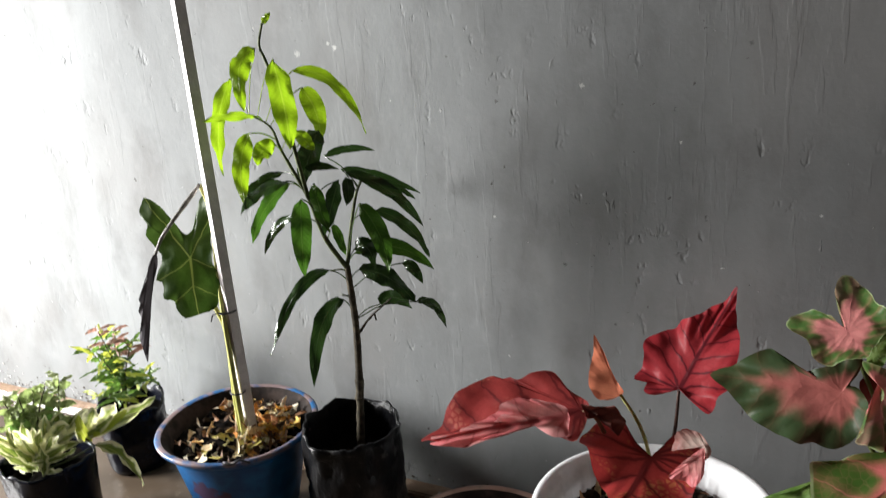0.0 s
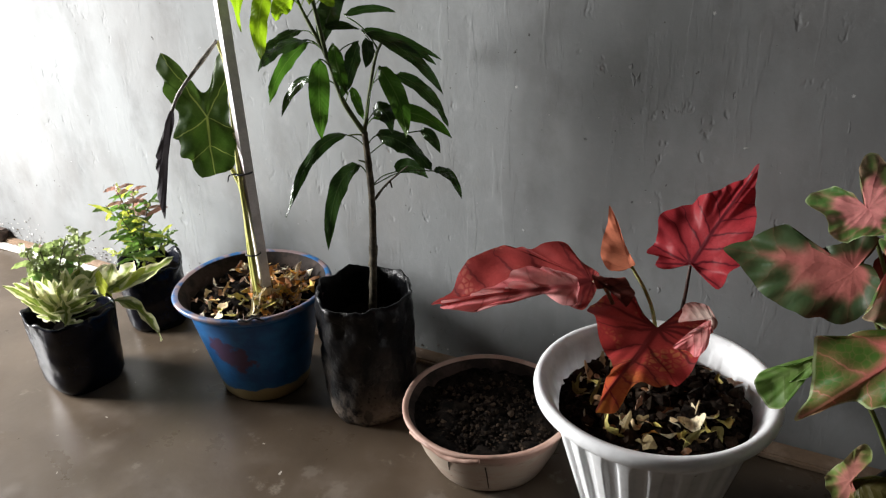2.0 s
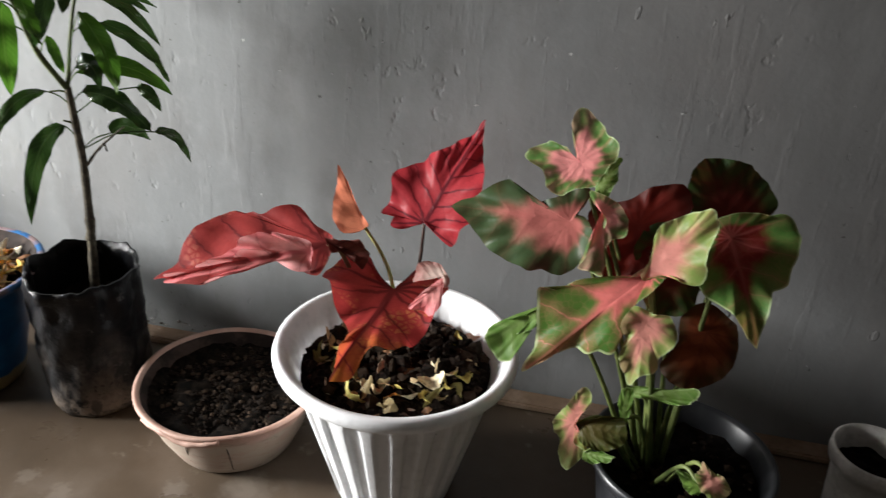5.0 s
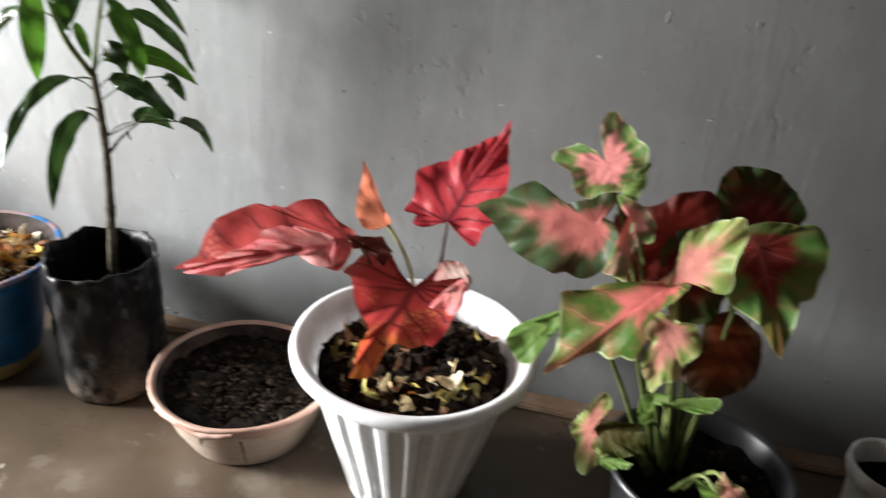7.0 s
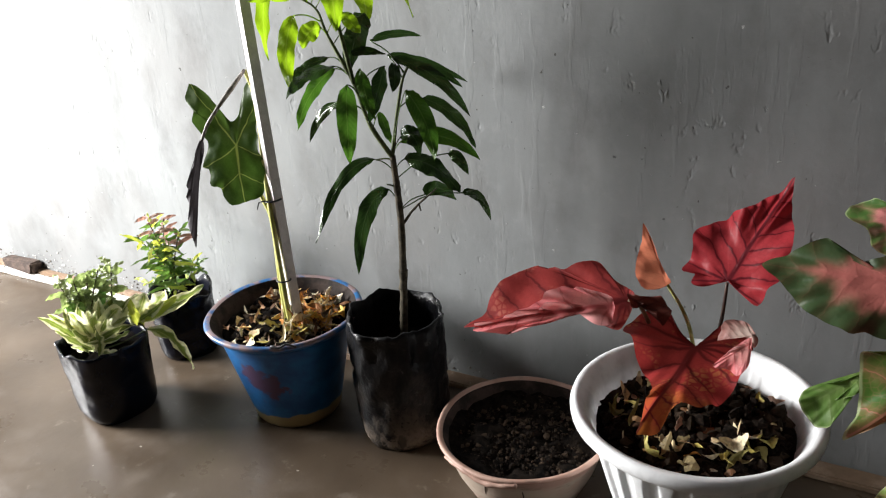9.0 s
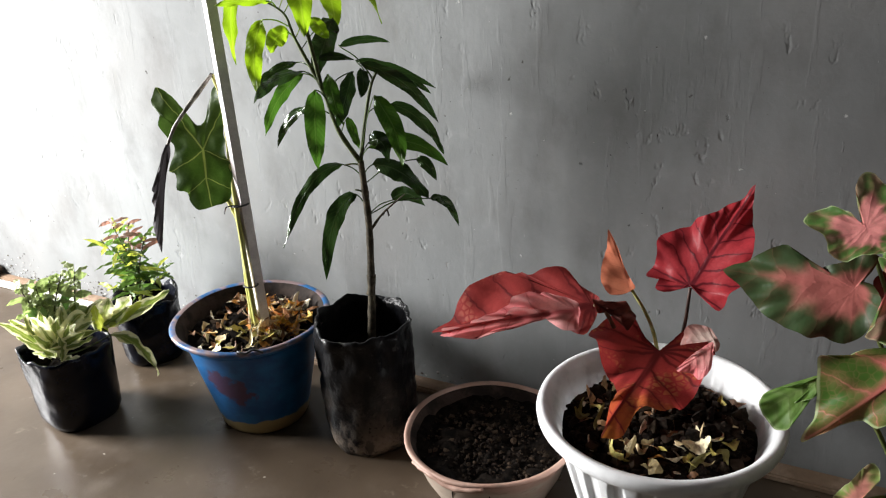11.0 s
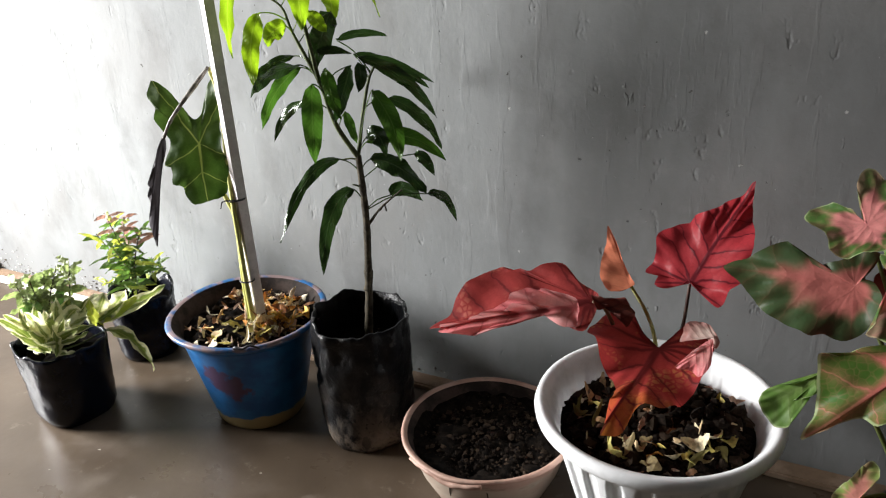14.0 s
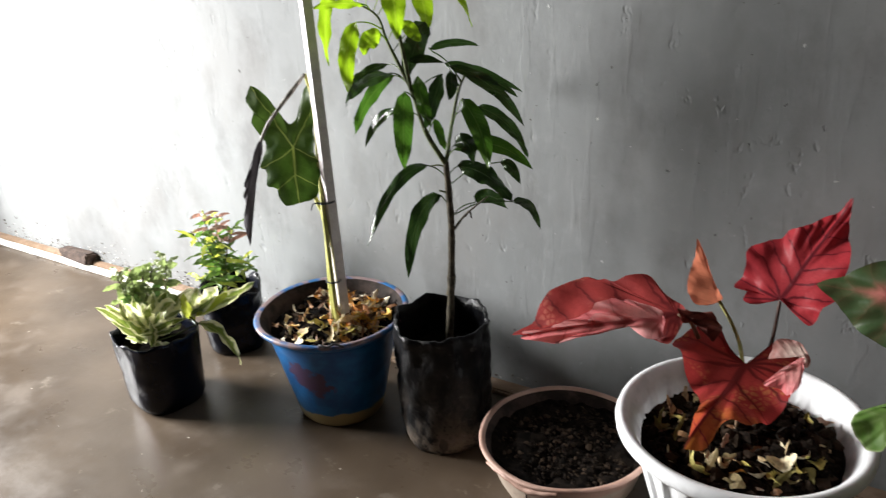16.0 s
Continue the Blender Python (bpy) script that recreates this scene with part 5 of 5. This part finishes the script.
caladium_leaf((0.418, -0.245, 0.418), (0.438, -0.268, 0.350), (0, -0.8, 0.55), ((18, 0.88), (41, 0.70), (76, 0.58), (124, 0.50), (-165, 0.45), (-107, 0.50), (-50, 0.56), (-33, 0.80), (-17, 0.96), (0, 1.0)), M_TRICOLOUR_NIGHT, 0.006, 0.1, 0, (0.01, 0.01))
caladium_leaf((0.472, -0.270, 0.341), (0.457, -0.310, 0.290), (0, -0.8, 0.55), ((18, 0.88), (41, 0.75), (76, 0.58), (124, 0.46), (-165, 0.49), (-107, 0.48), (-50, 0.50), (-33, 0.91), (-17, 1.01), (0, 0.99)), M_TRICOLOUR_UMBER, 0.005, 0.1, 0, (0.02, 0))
caladium_leaf((0.399, -0.300, 0.420), (0.443, -0.320, 0.506), (-0.25, -0.8, 0.5), ((0, 1.01), (6, 0.87), (15, 0.71), (27, 0.55), (38, 0.36), (52, 0.14), (-176, 0.14), (-65, 0.15), (-48, 0.30), (-55, 0.38), (-53, 0.53), (-40, 0.59), (-23, 0.67), (-10, 0.85)), M_TRICOLOUR_PALE, 0.005, 0.1, 0.05, (-0.01, -0.01))
caladium_leaf((0.398, -0.295, 0.413), (0.283, -0.360, 0.315), (-0.15, -0.72, 0.68), ((1, 0.88), (2, 0.77), (6, 0.64), (15, 0.63), (19, 0.57), (25, 0.56), (29, 0.52), (29, 0.36), (31, 0.21), (68, 0.12), (152, 0.12), (-143, 0.07), (-26, 0.12), (-34, 0.25), (-37, 0.39), (-33, 0.50), (-28, 0.58), (-30, 0.70), (-16, 0.76), (-6, 0.86), (0, 1.00)), M_TRICOLOUR_VEINED, 0.006, 0.06, 0, (-0.02, -0.01))
caladium_leaf((0.301, -0.300, 0.365), (0.244, -0.325, 0.316), (-0.2, -0.75, 0.6), ((14, 1.04), (24, 0.90), (11, 0.65), (12, 0.58), (26, 0.42), (44, 0.18), (-159, 0.08), (-3, 0.21), (-7, 0.47), (-14, 0.67), (-14, 0.82), (-9, 0.95), (1, 1.02)), M_CALGREEN, 0.004, 0.1, 0.1, (-0.05, 0))
caladium_leaf((0.400, -0.335, 0.381), (0.393, -0.360, 0.317), (-0.1, -0.8, 0.55), ((8, 0.80), (26, 0.74), (33, 0.55), (49, 0.52), (78, 0.49), (121, 0.35), (161, 0.16), (-131, 0.28), (-72, 0.35), (-34, 0.40), (-22, 0.65), (-9, 0.83), (0, 1.00)), M_TRICOLOUR_PALE, 0.005, 0.1, 0, (-0.01, -0.02))
caladium_leaf((0.348, -0.325, 0.233), (0.348, -0.335, 0.286), (-0.4, -0.85, 0.35), ((36, 0.40), (124, 0.57), (163, 0.93), (178, 1.26), (-171, 1.18), (-145, 0.71), (-167, 0.55), (-174, 0.12), (-19, 0.51), (-17, 0.84), (0, 1.01)), M_TRICOLOUR_PALE, 0.005, 0.1, 0.1, (-0.05, 0))
caladium_leaf((0.356, -0.322, 0.228), (0.403, -0.335, 0.236), (0.1, -0.7, 0.7), ((0, 1.01), (22, 0.94), (31, 0.52), (55, 0.16), (-168, 0.13), (-87, 0.38), (-44, 0.69), (-19, 0.94)), M_CALDARK, 0.005, 0.1, 0, (-0.03, -0.02))
caladium_leaf((0.362, -0.340, 0.205), (0.395, -0.352, 0.213), (0.1, -0.6, 0.8), ((3, 1.01), (12, 0.64), (23, 0.21), (-98, 0.12), (-57, 0.33), (-13, 0.74)), M_CALGREEN, 0.003, 0.1, 0.1, (-0.04, -0.03))
caladium_leaf((0.399, -0.315, 0.241), (0.395, -0.322, 0.291), (-0.2, -0.9, 0.3), ((9, 0.76), (19, 0.42), (121, 0.07), (-150, 0.14), (-24, 0.38), (-11, 0.87), (0, 1.01)), M_CALGREEN, 0.003, 0.1, 0.1, (-0.01, 0))
caladium_leaf((0.409, -0.300, 0.268), (0.467, -0.320, 0.301), (0.1, -0.65, 0.75), ((-2, 1.03), (2, 0.82), (2, 0.46), (31, 0.17), (148, 0.13), (-148, 0.11), (-26, 0.31), (-20, 0.72), (-13, 0.88)), M_CALGREEN, 0.005, 0.1, 0.05, (0, 0))
caladium_leaf((0.491, -0.378, 0.231), (0.476, -0.386, 0.259), (0, -0.85, 0.5), ((21, 0.79), (91, 0.43), (163, 0.82), (-159, 0.97), (-100, 0.41), (-16, 0.56), (-1, 1.00)), M_TRICOLOUR_PALE, 0.003, 0.1, 0.1, (0.03, -0.05))
caladium_leaf((0.484, -0.372, 0.215), (0.457, -0.382, 0.239), (-0.2, -0.85, 0.5), ((35, 0.50), (116, 0.30), (-150, 0.08), (-7, 0.76), (-1, 1.06)), M_CALGREEN, 0.003, 0.1, 0.1, (0, -0.06))

# ---- small cup ----
KX, KY = 0.742, -0.135
cup = thing("planting_cup", (KX, KY, 0), "small dirty white plastic cup with soil", "cup")
part("cup_wall", lathe(((0.036, 0.0), (0.040, 0.0), (0.042, 0.004), (0.049, 0.085), (0.050, 0.094), (0.055, 0.096), (0.057, 0.106), (0.056, 0.118), (0.053, 0.120), (0.050, 0.116), (0.047, 0.09), (0.045, 0.08)), (KX, KY, 0), 64), M_CUP, cup)
soil(cup, (KX, KY, 0.086), 0.046, 31, 0.006)

# ---- variegated plant in a small black bag ----
AX, AY = -0.899, -0.331
varieg = thing("potted_variegated_plant", (AX, AY, 0), "cream and green variegated plant in a small black bag", "potted plant", "plants along the wall")
part("planting_bag", bag_mesh(AX, AY, 0.066, 0.073, 0.146, 8, 0.0028, 0.013, 0.03, 0.10, turn=0.62), M_BLACKBAG, varieg, "crumpled black polythene")
soil(varieg, (AX, AY, 0.118), 0.067, 41, 0.008)
rng = random.Random(5)


def sprig(parent, root, top, count, length, width, red=2.0, lowest=0.2, material=None):
    """A twig with narrow leaves set round it."""
    a, b = Vector(root), Vector(top)
    bend = Vector((rng.uniform(-0.012, 0.012), rng.uniform(-0.012, 0.012), 0))
    stem = part("stalk", tube((a, a.lerp(b, 0.5) + bend, b), 0.0018, 0.0009, 6), M_BARK, parent)
    for k in range(count):
        f = min(1, lowest + (1 - lowest) * (k + rng.uniform(0.1, 0.9)) / count)
        p = a.lerp(b, f) + bend * 4 * f * (1 - f)
        turn = k * 2.4 + rng.uniform(-0.8, 0.8)
        d = Vector((math.cos(turn), math.sin(turn), rng.uniform(-0.15, 0.7))).normalized()
        l = length * rng.uniform(0.55, 1.3)
        tip = p + d * l - Vector((0, 0, rng.uniform(0, 0.25) * l))
        leaf = M_SHRUB_RED if f > red - 0.06 and rng.random() < 0.62 else material or (M_YELLOWGREEN if rng.random() < 0.26 else M_SHRUB)
        blade(stem, p, p.lerp(tip, 0.5) + Vector((0, 0, 0.14 * l)), tip, width * rng.uniform(0.7, 1.25), rng.uniform(-50, 50), leaf)


blade(varieg, (-0.902, -0.361, 0.129), (-0.912, -0.381, 0.189), (-0.930, -0.414, 0.225), 0.022, -2, M_VARIEGATED, fold=0.29)
blade(varieg, (-0.912, -0.342, 0.134), (-0.914, -0.377, 0.176), (-0.898, -0.385, 0.231), 0.026, -38, M_VARIEGATED, fold=0.16)
blade(varieg, (-0.908, -0.347, 0.124), (-0.897, -0.357, 0.181), (-0.896, -0.381, 0.226), 0.024, 17, M_CREAM, fold=0.20)
blade(varieg, (-0.940, -0.312, 0.137), (-0.939, -0.324, 0.184), (-0.943, -0.344, 0.217), 0.032, -1, M_SHRUB_BROAD, fold=0.14)
blade(varieg, (-0.891, -0.337, 0.135), (-0.892, -0.348, 0.181), (-0.880, -0.339, 0.209), 0.023, -12, M_VARIEGATED, fold=0.19)
blade(varieg, (-0.929, -0.307, 0.131), (-0.921, -0.311, 0.166), (-0.909, -0.310, 0.214), 0.027, 30, M_CREAM, fold=0.24)
blade(varieg, (-0.912, -0.357, 0.140), (-0.889, -0.365, 0.162), (-0.880, -0.393, 0.201), 0.019, 12, M_VARIEGATED, fold=0.14)
blade(varieg, (-0.889, -0.375, 0.146), (-0.884, -0.383, 0.157), (-0.884, -0.399, 0.170), 0.013, 43, M_CREAM, fold=0.13)
blade(varieg, (-0.932, -0.322, 0.126), (-0.908, -0.297, 0.167), (-0.881, -0.268, 0.199), 0.026, -39, M_VARIEGATED, fold=0.34)
blade(varieg, (-0.907, -0.340, 0.142), (-0.888, -0.312, 0.167), (-0.868, -0.283, 0.173), 0.022, 25, M_CREAM, fold=0.16)
blade(varieg, (-0.882, -0.368, 0.161), (-0.865, -0.339, 0.163), (-0.854, -0.317, 0.172), 0.019, 12, M_VARIEGATED, fold=0.41)
blade(varieg, (-0.877, -0.376, 0.163), (-0.856, -0.333, 0.152), (-0.848, -0.308, 0.160), 0.015, 42, M_VARIEGATED, fold=0.06)
blade(varieg, (-0.891, -0.348, 0.127), (-0.867, -0.343, 0.127), (-0.846, -0.341, 0.138), 0.015, 14, M_CREAM, fold=0.13)
blade(varieg, (-0.903, -0.312, 0.130), (-0.894, -0.283, 0.187), (-0.879, -0.246, 0.196), 0.023, -37, M_CREAM, fold=0.27)
blade(varieg, (-0.931, -0.303, 0.141), (-0.929, -0.294, 0.211), (-0.921, -0.274, 0.221), 0.018, 1, M_SHRUB_BROAD, fold=0.24)
blade(varieg, (-0.895, -0.270, 0.142), (-0.877, -0.252, 0.168), (-0.867, -0.245, 0.201), 0.037, 12, M_CREAM, fold=0.28)
blade(varieg, (-0.889, -0.261, 0.144), (-0.870, -0.223, 0.161), (-0.862, -0.202, 0.187), 0.040, 43, M_CREAM, fold=0.33)
blade(varieg, (-0.878, -0.263, 0.148), (-0.858, -0.224, 0.162), (-0.844, -0.194, 0.173), 0.021, -13, M_YELLOWGREEN, fold=0.55)
blade(varieg, (-0.880, -0.248, 0.151), (-0.850, -0.193, 0.153), (-0.824, -0.144, 0.177), 0.027, 24, M_VARIEGATED, fold=0.40)
blade(varieg, (-0.875, -0.258, 0.134), (-0.878, -0.273, 0.169), (-0.872, -0.272, 0.200), 0.018, 28, M_YELLOWGREEN, fold=0.32)
blade(varieg, (-0.857, -0.267, 0.137), (-0.827, -0.240, 0.121), (-0.805, -0.225, 0.041), 0.027, 27, M_VARIEGATED, fold=0.34)
blade(varieg, (-0.919, -0.343, 0.127), (-0.885, -0.300, 0.196), (-0.875, -0.295, 0.187), 0.027, 12, M_CREAM, fold=0.28)
blade(varieg, (-0.916, -0.326, 0.117), (-0.889, -0.328, 0.165), (-0.859, -0.324, 0.192), 0.020, -24, M_CREAM, fold=0.23)
blade(varieg, (-0.875, -0.361, 0.131), (-0.865, -0.358, 0.164), (-0.860, -0.363, 0.197), 0.017, -22, M_VARIEGATED, fold=0.36)
blade(varieg, (-0.928, -0.338, 0.130), (-0.920, -0.363, 0.177), (-0.921, -0.401, 0.226), 0.019, 6, M_VARIEGATED, fold=0.41)
blade(varieg, (-0.905, -0.336, 0.123), (-0.911, -0.356, 0.181), (-0.902, -0.355, 0.223), 0.022, -3, M_VARIEGATED, fold=0.35)
blade(varieg, (-0.933, -0.330, 0.116), (-0.917, -0.333, 0.169), (-0.904, -0.339, 0.205), 0.020, 16, M_CREAM, fold=0.31)
blade(varieg, (-0.958, -0.323, 0.118), (-0.929, -0.301, 0.167), (-0.903, -0.283, 0.204), 0.022, 11, M_VARIEGATED, fold=0.29)
blade(varieg, (-0.919, -0.332, 0.139), (-0.886, -0.315, 0.154), (-0.848, -0.291, 0.164), 0.017, 28, M_VARIEGATED, fold=0.32)
blade(varieg, (-0.881, -0.267, 0.149), (-0.865, -0.243, 0.158), (-0.850, -0.220, 0.176), 0.022, 19, M_VARIEGATED, fold=0.25)
blade(varieg, (-0.887, -0.258, 0.143), (-0.857, -0.212, 0.152), (-0.836, -0.180, 0.162), 0.018, -24, M_CREAM, fold=0.20)
blade(varieg, (-0.880, -0.366, 0.145), (-0.888, -0.391, 0.175), (-0.893, -0.412, 0.206), 0.015, -23, M_VARIEGATED, fold=0.08)
blade(varieg, (-0.907, -0.342, 0.123), (-0.882, -0.341, 0.164), (-0.856, -0.339, 0.200), 0.017, 18, M_VARIEGATED, fold=0.26)
blade(varieg, (-0.905, -0.328, 0.108), (-0.896, -0.357, 0.170), (-0.881, -0.376, 0.210), 0.017, 5, M_CREAM, fold=0.08)
blade(varieg, (-0.922, -0.310, 0.120), (-0.900, -0.287, 0.169), (-0.881, -0.267, 0.178), 0.020, 25, M_VARIEGATED, fold=0.31)
blade(varieg, (-0.925, -0.319, 0.128), (-0.938, -0.338, 0.185), (-0.949, -0.353, 0.208), 0.016, 8, M_SHRUB_BROAD, fold=0.18)
part("stalk", tube(((-0.908, -0.344, 0.123), (-0.884, -0.309, 0.125), (-0.868, -0.284, 0.132), (-0.855, -0.265, 0.139)), 0.0018, 0.0012, 6), M_TWIG, varieg)
sprig(varieg, (-0.939, -0.337, 0.123), (-0.973, -0.335, 0.244), 18, 0.029, 0.0125, 2.0, 0.40, material=M_SHRUB_PALE)
sprig(varieg, (-0.935, -0.332, 0.127), (-0.960, -0.315, 0.242), 20, 0.029, 0.0125, 2.0, 0.40, material=M_SHRUB_PALE)
sprig(varieg, (-0.932, -0.327, 0.125), (-0.947, -0.295, 0.243), 20, 0.029, 0.0125, 2.0, 0.40, material=M_SHRUB_PALE)
sprig(varieg, (-0.928, -0.321, 0.122), (-0.934, -0.276, 0.256), 22, 0.029, 0.0125, 2.0, 0.40, material=M_SHRUB_PALE)
sprig(varieg, (-0.926, -0.318, 0.121), (-0.923, -0.258, 0.255), 18, 0.029, 0.0125, 2.0, 0.40, material=M_SHRUB_PALE)
sprig(varieg, (-0.933, -0.328, 0.125), (-0.969, -0.329, 0.220), 9, 0.029, 0.013, 2.0, 0.40, material=M_SHRUB_PALE)

# ---- small-leaved shrub in a black bag ----
SX, SY = -0.930, -0.118
shrub = thing("potted_shrub", (SX, SY, 0), "small-leaved shrub with reddish tips in a black bag", "potted plant", "plants along the wall")
part("planting_bag", bag_mesh(SX, SY, 0.060, 0.063, 0.135, 15, 0.004, 0.014, 0.03, 0.08), M_BLACKBAG, shrub, "black polythene")
soil(shrub, (SX, SY, 0.110), 0.058, 51, 0.006)

sprig(shrub, (-0.933, -0.122, 0.126), (-0.925, -0.160, 0.315), 35, 0.040, 0.0078, 0.80)
sprig(shrub, (-0.933, -0.122, 0.126), (-0.929, -0.116, 0.289), 38, 0.040, 0.0078, 0.78)
sprig(shrub, (-0.933, -0.122, 0.126), (-0.890, -0.116, 0.272), 35, 0.040, 0.0078, 0.80)
sprig(shrub, (-0.933, -0.122, 0.126), (-0.931, -0.071, 0.184), 14, 0.040, 0.0078, 2.00)
sprig(shrub, (-0.933, -0.122, 0.126), (-0.944, -0.183, 0.176), 19, 0.040, 0.0078, 2.00)
sprig(shrub, (-0.933, -0.122, 0.126), (-0.894, -0.074, 0.169), 8, 0.040, 0.0078, 2.00)
sprig(shrub, (-0.933, -0.122, 0.126), (-0.987, -0.141, 0.256), 22, 0.040, 0.0078, 2.00)
sprig(shrub, (-0.935, -0.124, 0.127), (-0.925, -0.160, 0.245), 19, 0.040, 0.0078, 2.00)
